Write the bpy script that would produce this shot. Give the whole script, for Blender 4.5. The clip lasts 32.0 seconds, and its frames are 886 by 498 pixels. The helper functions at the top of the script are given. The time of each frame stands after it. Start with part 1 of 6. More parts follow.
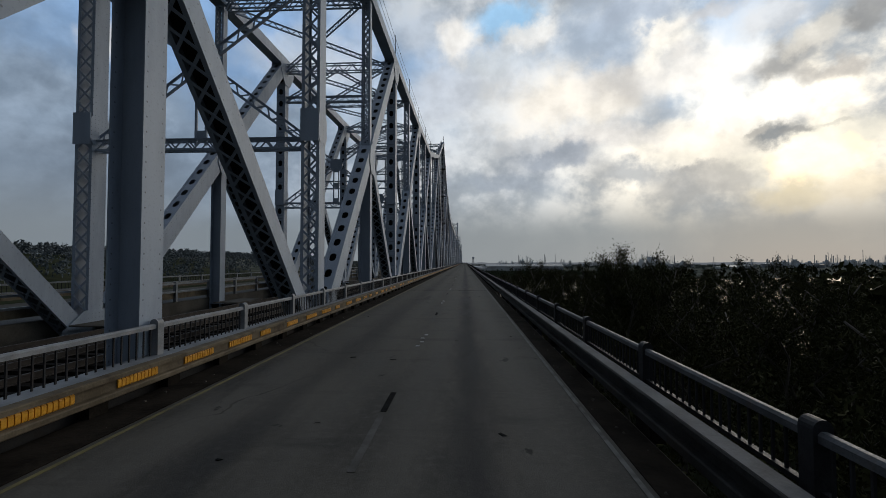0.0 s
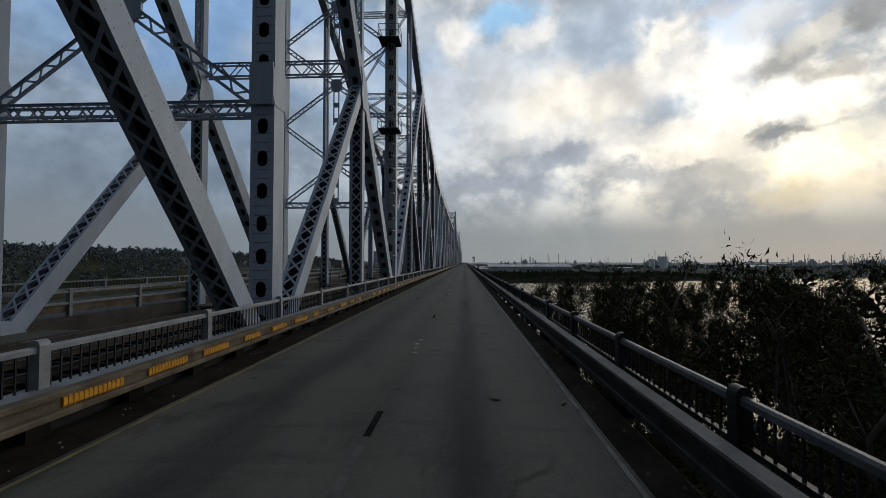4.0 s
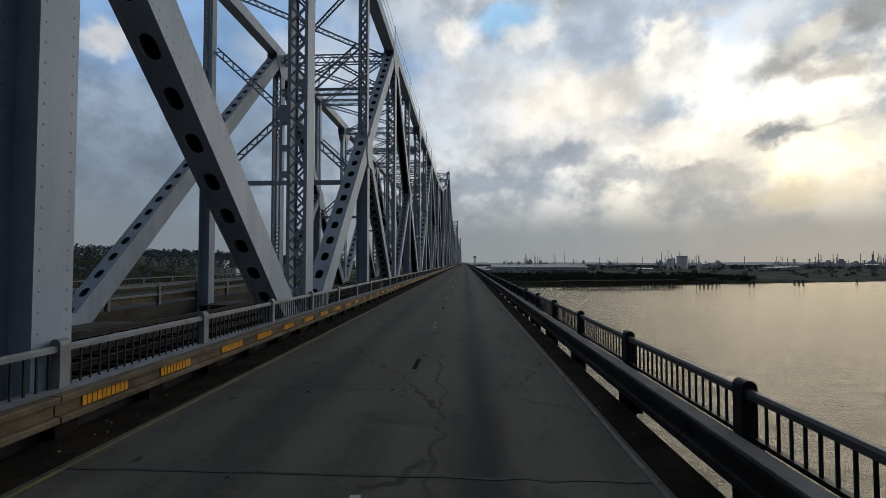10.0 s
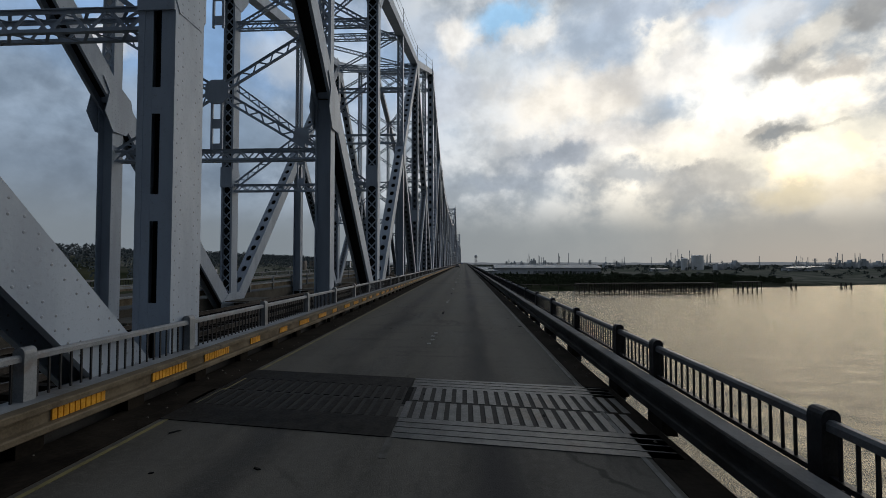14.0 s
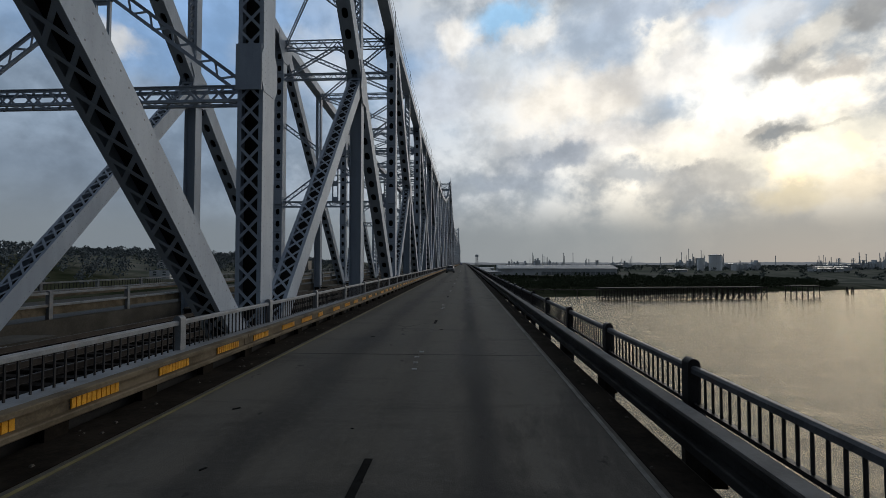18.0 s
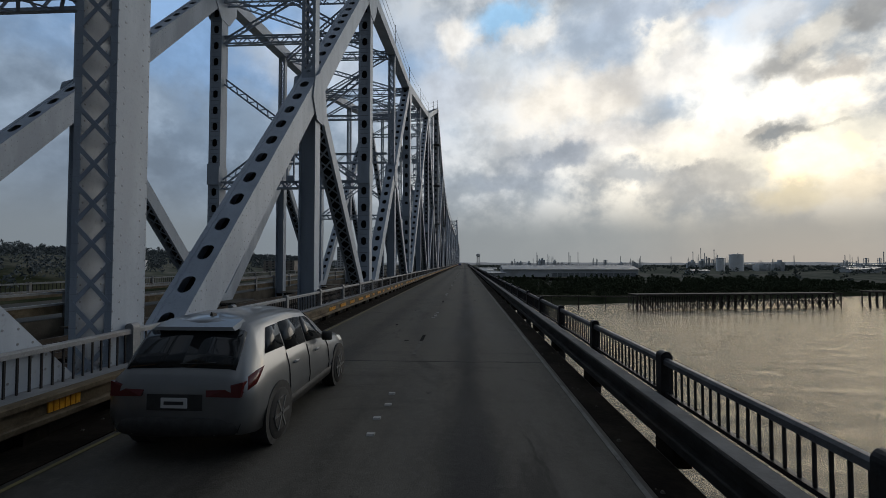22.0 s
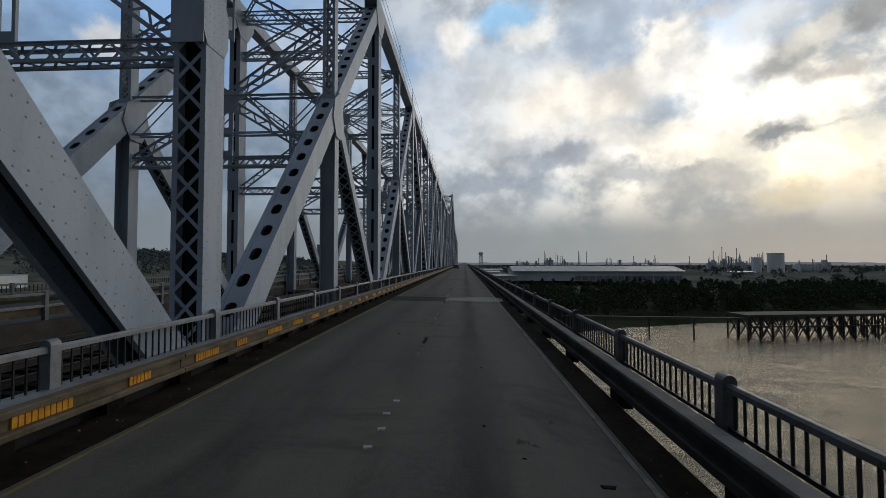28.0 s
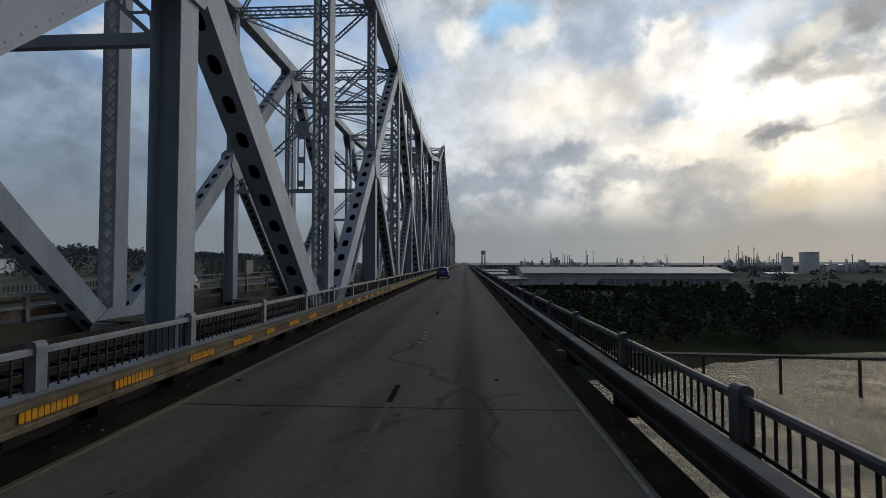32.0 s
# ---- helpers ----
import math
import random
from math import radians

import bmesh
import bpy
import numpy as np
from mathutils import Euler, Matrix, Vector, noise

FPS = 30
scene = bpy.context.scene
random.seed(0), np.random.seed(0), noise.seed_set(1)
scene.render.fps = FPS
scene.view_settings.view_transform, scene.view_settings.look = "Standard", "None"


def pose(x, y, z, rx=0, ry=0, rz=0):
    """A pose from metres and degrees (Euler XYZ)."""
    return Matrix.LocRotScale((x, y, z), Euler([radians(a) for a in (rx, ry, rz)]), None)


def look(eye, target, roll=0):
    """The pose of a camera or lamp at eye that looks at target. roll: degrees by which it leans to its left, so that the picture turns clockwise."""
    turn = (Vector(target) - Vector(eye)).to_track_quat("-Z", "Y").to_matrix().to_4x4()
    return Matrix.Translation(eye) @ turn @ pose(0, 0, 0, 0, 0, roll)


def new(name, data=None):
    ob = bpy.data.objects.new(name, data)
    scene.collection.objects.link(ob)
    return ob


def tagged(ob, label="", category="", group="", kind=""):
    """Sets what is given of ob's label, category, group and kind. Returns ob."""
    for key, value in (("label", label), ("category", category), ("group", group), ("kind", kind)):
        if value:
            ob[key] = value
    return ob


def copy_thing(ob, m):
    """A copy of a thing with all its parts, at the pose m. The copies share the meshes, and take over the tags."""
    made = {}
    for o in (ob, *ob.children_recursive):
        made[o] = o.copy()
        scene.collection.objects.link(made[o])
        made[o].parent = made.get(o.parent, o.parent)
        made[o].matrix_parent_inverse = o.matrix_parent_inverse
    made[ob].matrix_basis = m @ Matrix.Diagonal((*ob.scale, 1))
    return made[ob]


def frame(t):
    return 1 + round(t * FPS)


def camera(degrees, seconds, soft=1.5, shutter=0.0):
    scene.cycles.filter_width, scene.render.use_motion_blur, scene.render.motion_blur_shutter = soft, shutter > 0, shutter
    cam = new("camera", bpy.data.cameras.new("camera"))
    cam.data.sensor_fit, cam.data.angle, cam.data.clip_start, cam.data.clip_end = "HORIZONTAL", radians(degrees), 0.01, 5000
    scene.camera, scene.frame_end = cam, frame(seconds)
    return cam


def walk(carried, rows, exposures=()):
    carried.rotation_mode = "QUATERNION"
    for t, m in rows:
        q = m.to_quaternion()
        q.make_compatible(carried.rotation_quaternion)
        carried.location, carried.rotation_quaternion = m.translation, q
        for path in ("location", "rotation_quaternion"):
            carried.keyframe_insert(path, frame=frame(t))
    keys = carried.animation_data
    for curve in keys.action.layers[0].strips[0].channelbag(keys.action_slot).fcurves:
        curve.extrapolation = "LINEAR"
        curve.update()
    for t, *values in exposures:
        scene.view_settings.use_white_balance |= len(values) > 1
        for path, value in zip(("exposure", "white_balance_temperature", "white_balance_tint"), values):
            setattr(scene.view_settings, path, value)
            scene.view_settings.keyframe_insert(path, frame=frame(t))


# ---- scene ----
# ---------------------------------------------------------------- camera
CAM_H, YAW, PITCH = 2.40, 2.9, 1.77


def road_y(t):
    """Distance driven along the bridge after t seconds."""
    return 0.38 + 22.2032 * t + 0.016764 * t * t + 0.0000557 * t ** 3


# t, sideways metres, extra pitch, extra yaw, roll
SWAY = [(0, 0.03, 0, 0, 0), (3, 0.06, 0, 0, 0), (6, 0.12, 0, 0, 0), (9, -0.11, 0, 0, 0), (12, -0.24, 0, 0, 0), (14, -0.26, 0, 0, 0),
        (17, -0.15, 0, 0, 0), (20, 0.02, 0, 0, 0), (22, 0.05, 0, 0, 0), (25, -0.02, 0, 0, 0), (29, -0.07, 0, 0, 0), (32, 0.02, 0, 0, 0)]


def sway(t):
    for a, b in zip(SWAY, SWAY[1:]):
        if a[0] <= t <= b[0]:
            k = (t - a[0]) / (b[0] - a[0])
            k = k * k * (3 - 2 * k)
            return [u + (v - u) * k for u, v in zip(a[1:], b[1:])]
    return SWAY[-1][1:]


cam = camera(91.8, 32.0, soft=0.85, shutter=0.0)
rows = []
for i in range(65):
    t = i * 0.5
    sx, sp, sy, sr = sway(t)
    rows.append((t, pose(sx, road_y(t), CAM_H, 90 + PITCH + sp, sr, YAW + sy)))
walk(cam, rows, exposures=[(0, 0.0), (32, 0.0)])

# ---------------------------------------------------------------- world
SUN_AZ, SUN_EL = 39.0, 9.5
sun_dir = Vector((math.sin(radians(SUN_AZ)) * math.cos(radians(SUN_EL)),
                  math.cos(radians(SUN_AZ)) * math.cos(radians(SUN_EL)), math.sin(radians(SUN_EL))))


class Nodes:
    """Small helper to write node trees."""

    def __init__(self, tree):
        self.t = tree
        tree.nodes.clear()

    def n(self, kind, **kw):
        node = self.t.nodes.new(kind)
        ins = kw.pop("ins", {})
        for k, v in kw.items():
            if k == "operation":
                node.operation = v
            elif k == "blend_type":
                node.blend_type = v
            elif k == "data_type":
                node.data_type = v
            elif k == "noise_dimensions":
                node.noise_dimensions = v
            elif k == "sky_type":
                node.sky_type = v
            elif k == "feature":
                node.feature = v
            elif k == "wave_type":
                node.wave_type = v
            elif k == "bands_direction":
                node.bands_direction = v
            elif k == "use_clamp":
                node.use_clamp = v
            elif k == "clamp":
                node.clamp = v
            elif k == "interpolation_type":
                node.interpolation_type = v
        for k, v in ins.items():
            sock = node.inputs[k]
            if hasattr(v, "links") or isinstance(v, bpy.types.NodeSocket):
                self.t.links.new(v, sock)
            else:
                sock.default_value = v
        return node

    def math(self, op, a, b=0.0, c=0.0, clamp=False):
        return self.n("ShaderNodeMath", operation=op, use_clamp=clamp, ins={0: a, 1: b, 2: c}).outputs[0]

    def vmath(self, op, a, b=(0, 0, 0)):
        node = self.n("ShaderNodeVectorMath", operation=op, ins={0: a, 1: b})
        return node.outputs["Value"] if op in ("DOT_PRODUCT", "LENGTH", "DISTANCE") else node.outputs[0]

    def noise(self, vec, scale, detail=4.0, rough=0.55, distort=0.0):
        return self.n("ShaderNodeTexNoise", ins={"Vector": vec, "Scale": scale, "Detail": detail, "Roughness": rough,
                                                 "Distortion": distort}).outputs["Fac"]

    def ramp(self, fac, lo, hi, a=0.0, b=1.0):
        return self.n("ShaderNodeMapRange", clamp=True, interpolation_type="SMOOTHSTEP",
                      ins={"Value": fac, "From Min": lo, "From Max": hi, "To Min": a, "To Max": b}).outputs[0]

    def mix(self, fac, a, b, blend="MIX"):
        node = self.n("ShaderNodeMix", data_type="RGBA", blend_type=blend)
        for sock, v in ((node.inputs[0], fac), (node.inputs[6], a), (node.inputs[7], b)):
            if isinstance(v, bpy.types.NodeSocket):
                self.t.links.new(v, sock)
            else:
                sock.default_value = v if not isinstance(v, tuple) or len(v) == 4 else (*v, 1)
        return node.outputs[2]

    def link(self, a, b):
        self.t.links.new(a, b)


def sky_dir(px, py):
    """Direction in the sky, px and py in degrees right of the road and up."""
    a, e = radians(px), radians(py)
    return Vector((math.sin(a) * math.cos(e), math.cos(a) * math.cos(e), math.sin(e)))


world = bpy.data.worlds.new("sky")
scene.world = world
world.use_nodes = True
w = Nodes(world.node_tree)
gen = w.n("ShaderNodeTexCoord").outputs["Generated"]
sep = w.n("ShaderNodeSeparateXYZ", ins={0: gen})
up = w.math("MAXIMUM", sep.outputs[2], 0.0)
flat = w.vmath("MULTIPLY", gen, (1.0, 1.0, 1.2))
big = w.noise(flat, 4.2, 5, 0.52, 0.2)
fine = w.noise(flat, 13.0, 7, 0.56, 0.1)
mid = w.noise(w.vmath("MULTIPLY", gen, (1.0, 1.0, 1.1)), 8.0, 8, 0.58, 0.1)
edge = w.math("ADD", w.math("MULTIPLY", big, 0.35), w.math("MULTIPLY", mid, 0.65))
cloud = w.math("ADD", w.math("MULTIPLY", big, 0.62), w.math("MULTIPLY", fine, 0.38))
sunward = w.vmath("DOT_PRODUCT", gen, tuple(sun_dir))
glow_wide = w.ramp(sunward, 0.35, 1.0)
glow_mid = w.ramp(sunward, 0.86, 1.0)
glow_near = w.ramp(sunward, 0.972, 1.0)
nishita = w.n("ShaderNodeTexSky", sky_type="NISHITA")
nishita.sun_disc, nishita.sun_elevation, nishita.sun_rotation = False, radians(SUN_EL), radians(SUN_AZ)
clear = w.mix(1.0, nishita.outputs[0], (0.10, 0.10, 0.10), "MULTIPLY")
shade = w.mix(glow_wide, (0.18, 0.24, 0.33), (0.40, 0.44, 0.49))
lit = w.mix(glow_wide, (0.25, 0.322, 0.43), (0.74, 0.75, 0.76))
lit = w.mix(glow_mid, lit, (1.12, 1.04, 0.90))
tone = w.ramp(cloud, 0.42, 0.58)
clouds = w.mix(tone, shade, lit)
open_sky = w.mix(glow_wide, (0.20, 0.32, 0.50), (0.42, 0.58, 0.82))
cover = w.ramp(w.noise(w.vmath("ADD", flat, (7.3, 2.1, 0.4)), 2.4, 5, 0.55, 0.2), 0.42, 0.58)
high = w.ramp(up, 0.20, 0.45, 0.0, 0.7)
clouds = w.mix(w.math("MULTIPLY", cover, high), clouds, open_sky)


def swirl(scale, amount):
    c = w.n("ShaderNodeTexNoise", ins={"Vector": gen, "Scale": scale, "Detail": 5.0, "Roughness": 0.6}).outputs["Color"]
    return w.vmath("MULTIPLY", w.vmath("SUBTRACT", c, (0.5, 0.5, 0.5)), (amount, amount, amount))


bent = w.vmath("ADD", gen, w.vmath("ADD", swirl(5.0, 0.10), swirl(17.0, 0.075)))


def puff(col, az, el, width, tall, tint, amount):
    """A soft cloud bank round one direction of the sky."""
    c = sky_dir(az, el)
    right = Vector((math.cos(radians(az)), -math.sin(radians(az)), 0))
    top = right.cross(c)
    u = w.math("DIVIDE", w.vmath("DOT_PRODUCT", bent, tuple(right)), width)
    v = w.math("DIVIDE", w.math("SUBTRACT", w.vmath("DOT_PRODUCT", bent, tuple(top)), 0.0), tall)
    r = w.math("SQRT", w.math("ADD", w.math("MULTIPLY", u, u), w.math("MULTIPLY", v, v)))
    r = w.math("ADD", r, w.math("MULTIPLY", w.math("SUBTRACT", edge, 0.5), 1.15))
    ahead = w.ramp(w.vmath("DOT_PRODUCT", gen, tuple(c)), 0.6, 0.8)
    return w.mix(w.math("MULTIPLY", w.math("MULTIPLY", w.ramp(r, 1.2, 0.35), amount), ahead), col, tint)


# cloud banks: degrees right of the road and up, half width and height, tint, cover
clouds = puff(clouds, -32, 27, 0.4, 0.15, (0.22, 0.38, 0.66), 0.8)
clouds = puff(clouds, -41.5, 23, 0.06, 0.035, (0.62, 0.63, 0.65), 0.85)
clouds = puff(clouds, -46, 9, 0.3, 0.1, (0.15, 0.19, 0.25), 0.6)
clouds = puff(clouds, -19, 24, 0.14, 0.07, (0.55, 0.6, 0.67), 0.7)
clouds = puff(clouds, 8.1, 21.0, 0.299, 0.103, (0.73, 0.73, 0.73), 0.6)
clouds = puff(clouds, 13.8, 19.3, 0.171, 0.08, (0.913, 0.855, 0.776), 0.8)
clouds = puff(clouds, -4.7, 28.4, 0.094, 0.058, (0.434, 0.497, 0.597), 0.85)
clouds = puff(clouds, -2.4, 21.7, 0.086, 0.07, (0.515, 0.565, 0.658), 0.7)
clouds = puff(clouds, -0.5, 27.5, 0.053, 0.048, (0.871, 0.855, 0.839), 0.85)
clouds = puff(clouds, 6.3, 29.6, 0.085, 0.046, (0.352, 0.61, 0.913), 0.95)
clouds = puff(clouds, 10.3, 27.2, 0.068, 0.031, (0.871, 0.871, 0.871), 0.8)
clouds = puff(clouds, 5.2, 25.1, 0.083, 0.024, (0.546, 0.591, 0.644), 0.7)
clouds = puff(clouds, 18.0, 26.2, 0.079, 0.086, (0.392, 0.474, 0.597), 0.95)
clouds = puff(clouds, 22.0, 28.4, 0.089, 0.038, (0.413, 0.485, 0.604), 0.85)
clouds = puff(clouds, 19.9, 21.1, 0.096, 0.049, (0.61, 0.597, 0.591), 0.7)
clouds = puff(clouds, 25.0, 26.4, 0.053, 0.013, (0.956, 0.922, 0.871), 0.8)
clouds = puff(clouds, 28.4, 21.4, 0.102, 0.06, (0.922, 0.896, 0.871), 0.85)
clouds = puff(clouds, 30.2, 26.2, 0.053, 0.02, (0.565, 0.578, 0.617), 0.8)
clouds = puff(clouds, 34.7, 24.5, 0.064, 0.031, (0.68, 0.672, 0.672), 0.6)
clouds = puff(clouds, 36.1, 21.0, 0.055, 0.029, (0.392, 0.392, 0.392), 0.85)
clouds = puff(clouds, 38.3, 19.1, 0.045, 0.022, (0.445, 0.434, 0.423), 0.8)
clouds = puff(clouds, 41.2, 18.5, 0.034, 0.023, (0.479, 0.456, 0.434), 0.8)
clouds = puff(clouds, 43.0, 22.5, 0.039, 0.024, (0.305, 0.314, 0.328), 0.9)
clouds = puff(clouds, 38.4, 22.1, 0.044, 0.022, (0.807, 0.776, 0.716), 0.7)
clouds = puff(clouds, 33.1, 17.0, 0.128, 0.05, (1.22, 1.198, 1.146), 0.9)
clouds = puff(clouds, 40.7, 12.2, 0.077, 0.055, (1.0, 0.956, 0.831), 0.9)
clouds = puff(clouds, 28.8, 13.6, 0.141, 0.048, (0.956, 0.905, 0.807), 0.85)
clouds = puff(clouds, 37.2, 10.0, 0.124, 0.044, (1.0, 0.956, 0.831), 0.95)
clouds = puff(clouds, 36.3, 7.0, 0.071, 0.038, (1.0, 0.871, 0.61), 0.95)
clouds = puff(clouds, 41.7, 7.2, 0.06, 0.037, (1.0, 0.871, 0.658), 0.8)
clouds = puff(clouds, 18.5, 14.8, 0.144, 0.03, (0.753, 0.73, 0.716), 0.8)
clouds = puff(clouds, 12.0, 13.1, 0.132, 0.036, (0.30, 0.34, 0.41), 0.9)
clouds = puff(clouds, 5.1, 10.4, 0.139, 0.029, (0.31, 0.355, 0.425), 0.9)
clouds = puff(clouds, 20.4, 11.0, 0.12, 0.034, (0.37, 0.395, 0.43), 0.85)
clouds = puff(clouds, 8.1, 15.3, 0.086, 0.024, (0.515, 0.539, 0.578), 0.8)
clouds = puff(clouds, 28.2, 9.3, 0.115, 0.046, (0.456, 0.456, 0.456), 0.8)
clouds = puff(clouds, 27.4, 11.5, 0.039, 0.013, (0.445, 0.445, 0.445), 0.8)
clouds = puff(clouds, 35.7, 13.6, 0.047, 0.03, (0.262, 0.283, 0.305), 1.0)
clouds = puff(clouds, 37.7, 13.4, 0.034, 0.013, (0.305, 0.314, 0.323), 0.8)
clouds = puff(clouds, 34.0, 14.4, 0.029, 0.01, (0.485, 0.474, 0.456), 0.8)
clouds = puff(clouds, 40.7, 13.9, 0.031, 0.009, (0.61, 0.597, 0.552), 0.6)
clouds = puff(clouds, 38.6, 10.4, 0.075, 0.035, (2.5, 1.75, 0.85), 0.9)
# soft relief in the cloud
clouds = w.mix(1.0, clouds, w.n("ShaderNodeCombineColor", ins={i: w.ramp(w.math("ADD", w.math("MULTIPLY", fine, 0.5), w.math("MULTIPLY", mid, 0.5)), 0.38, 0.62, 0.96, 1.25) for i in range(3)}).outputs[0], "MULTIPLY")
warm = w.ramp(sunward, 0.93, 1.0)
haze = w.mix(glow_wide, (0.20, 0.235, 0.275), (0.285, 0.313, 0.338))
haze = w.mix(w.math("MULTIPLY", warm, 0.35), haze, (0.40, 0.375, 0.34))
clouds = w.mix(w.ramp(up, 0.05, 0.185, 0.97, 0.0), clouds, haze)
clouds = w.mix(1.0, clouds, (1.01, 1.0, 0.965), "MULTIPLY")
# unseen cloud low behind, added dark to cut fill light; blue-grey dawn light overhead
back = w.vmath("DOT_PRODUCT", gen, tuple(sky_dir(22, 0)))
behind = w.math("MULTIPLY", w.ramp(back, 0.30, -0.12), w.ramp(up, 0.92, 0.55))
clouds = w.mix(w.math("MULTIPLY", behind, 0.93), clouds, (0.034, 0.042, 0.055))
overhead = w.ramp(up, 0.55, 0.85)
clouds = w.mix(w.math("MULTIPLY", overhead, 0.85), clouds, (0.215, 0.235, 0.27))
sky_col = w.mix(0.012, clouds, clear)
w.link(w.n("ShaderNodeBackground", ins={"Color": sky_col, "Strength": 1.0}).outputs[0],
       w.n("ShaderNodeOutputWorld").inputs[0])

sun = new("sun", bpy.data.lights.new("sun", "SUN"))
sun.data.energy, sun.data.angle, sun.data.color = 0.55, radians(40), (1.0, 0.93, 0.83)
sun.matrix_world = look(Vector((0, 0, 200)) + sun_dir * 100, (0, 0, 200))

# ---------------------------------------------------------------- materials


def base(name):
    m = bpy.data.materials.new(name)
    m.use_nodes = True
    k = Nodes(m.node_tree)
    bsdf = k.n("ShaderNodeBsdfPrincipled")
    k.link(bsdf.outputs[0], k.n("ShaderNodeOutputMaterial").inputs[0])
    return m, k, bsdf


def surface(name, c1, c2, scale=1.0, rough=0.7, metal=0.0, bump=0.1, fine_scale=30.0, stain=None, stain_amount=0.0, stain_scale=0.6,
            piece=0.0, stretch=(1, 1, 1), coords="Object", spec=0.5):
    """Two-scale mottled surface, with stains of a colour of their own."""
    m, k, b = base(name)
    co = k.n("ShaderNodeTexCoord").outputs[coords]
    if coords == "Object":
        co = k.n("ShaderNodeNewGeometry").outputs["Position"]
    co = k.vmath("MULTIPLY", co, stretch)
    n1 = k.noise(co, scale, 5, 0.6)
    n2 = k.noise(co, fine_scale, 3, 0.6)
    col = k.mix(k.ramp(k.math("ADD", k.math("MULTIPLY", n1, 0.7), k.math("MULTIPLY", n2, 0.3)), 0.35, 0.65), c1, c2)
    if stain:
        s = k.ramp(k.noise(k.vmath("ADD", co, (31, 17, 5)), stain_scale, 7, 0.65, 0.4), 0.52, 0.70)
        col = k.mix(k.math("MULTIPLY", s, stain_amount), col, stain)
    if piece:
        rnd = k.n("ShaderNodeObjectInfo").outputs["Random"]
        col = k.mix(1.0, col, k.n("ShaderNodeCombineColor", ins={i: k.math("ADD", k.math("MULTIPLY", rnd, piece), 1 - piece / 2)
                                                               for i in range(3)}).outputs[0], "MULTIPLY")
    k.link(col, b.inputs["Base Color"])
    k.link(k.ramp(n2, 0.2, 0.8, max(rough - 0.12, 0.02), min(rough + 0.12, 1)), b.inputs["Roughness"])
    b.inputs["Metallic"].default_value = metal
    b.inputs["Specular IOR Level"].default_value = spec
    if bump:
        k.link(k.n("ShaderNodeBump", ins={"Strength": bump, "Distance": 0.02, "Height": n2}).outputs[0], b.inputs["Normal"])
    return m


def plain(name, col, rough=0.5, metal=0.0, emit=None, strength=0.0):
    m, k, b = base(name)
    b.inputs["Base Color"].default_value = (*col, 1)
    b.inputs["Roughness"].default_value = rough
    b.inputs["Metallic"].default_value = metal
    if emit:
        b.inputs["Emission Color"].default_value = (*emit, 1)
        b.inputs["Emission Strength"].default_value = strength
    return m


def steel_paint(name, c1, c2, rivets="rows"):
    """Grey bridge paint with weather streaks, rust specks and rivet rows."""
    m, k, b = base(name)
    pos = k.n("ShaderNodeNewGeometry").outputs["Position"]
    obj = k.n("ShaderNodeTexCoord").outputs["Object"]
    n1 = k.noise(k.vmath("MULTIPLY", pos, (1, 1, 0.25)), 0.9, 6, 0.62)
    n2 = k.noise(pos, 16, 4, 0.6)
    col = k.mix(k.ramp(n1, 0.32, 0.68), c1, c2)
    col = k.mix(k.math("MULTIPLY", k.ramp(n2, 0.56, 0.74), 0.35), col, (0.20, 0.20, 0.20))
    rust = k.ramp(k.noise(k.vmath("ADD", pos, (11, 3, 7)), 1.7, 8, 0.7, 0.5), 0.66, 0.76)
    col = k.mix(k.math("MULTIPLY", rust, 0.55), col, (0.14, 0.075, 0.045))
    height = n2
    if rivets:
        s = k.n("ShaderNodeSeparateXYZ", ins={0: obj})
        if rivets == "grid":
            ru = k.math("MULTIPLY", k.math("SUBTRACT", k.math("FRACT", k.math("MULTIPLY", s.outputs[1], 5.4)), 0.5), 0.185)
            rv = k.math("MULTIPLY", k.math("SUBTRACT", k.math("FRACT", k.math("MULTIPLY", s.outputs[2], 5.4)), 0.5), 0.185)
        else:
            # two staggered rows near each edge, along the member
            across = k.math("ABSOLUTE", s.outputs[1])
            outer = k.math("GREATER_THAN", across, 0.29)
            step = k.math("ADD", k.math("MULTIPLY", s.outputs[2], 3.3), k.math("MULTIPLY", outer, 0.5))
            ru = k.math("MULTIPLY", k.math("SUBTRACT", k.math("FRACT", step), 0.5), 0.303)
            rv = k.math("SUBTRACT", across, k.math("ADD", 0.22, k.math("MULTIPLY", outer, 0.15)))
        dist = k.math("SQRT", k.math("ADD", k.math("MULTIPLY", ru, ru), k.math("MULTIPLY", rv, rv)))
        dot = k.ramp(dist, 0.024, 0.013)
        height = k.math("ADD", k.math("MULTIPLY", n2, 0.25), k.math("MULTIPLY", dot, 1.0))
        col = k.mix(k.math("MULTIPLY", dot, k.ramp(n1, 0.3, 0.6, 0.3, 0.75)), col, (0.12, 0.115, 0.115))
    k.link(col, b.inputs["Base Color"])
    k.link(k.ramp(n2, 0.2, 0.8, 0.42, 0.62), b.inputs["Roughness"])
    k.link(k.n("ShaderNodeBump", ins={"Strength": 0.5, "Distance": 0.015, "Height": height}).outputs[0], b.inputs["Normal"])
    return m


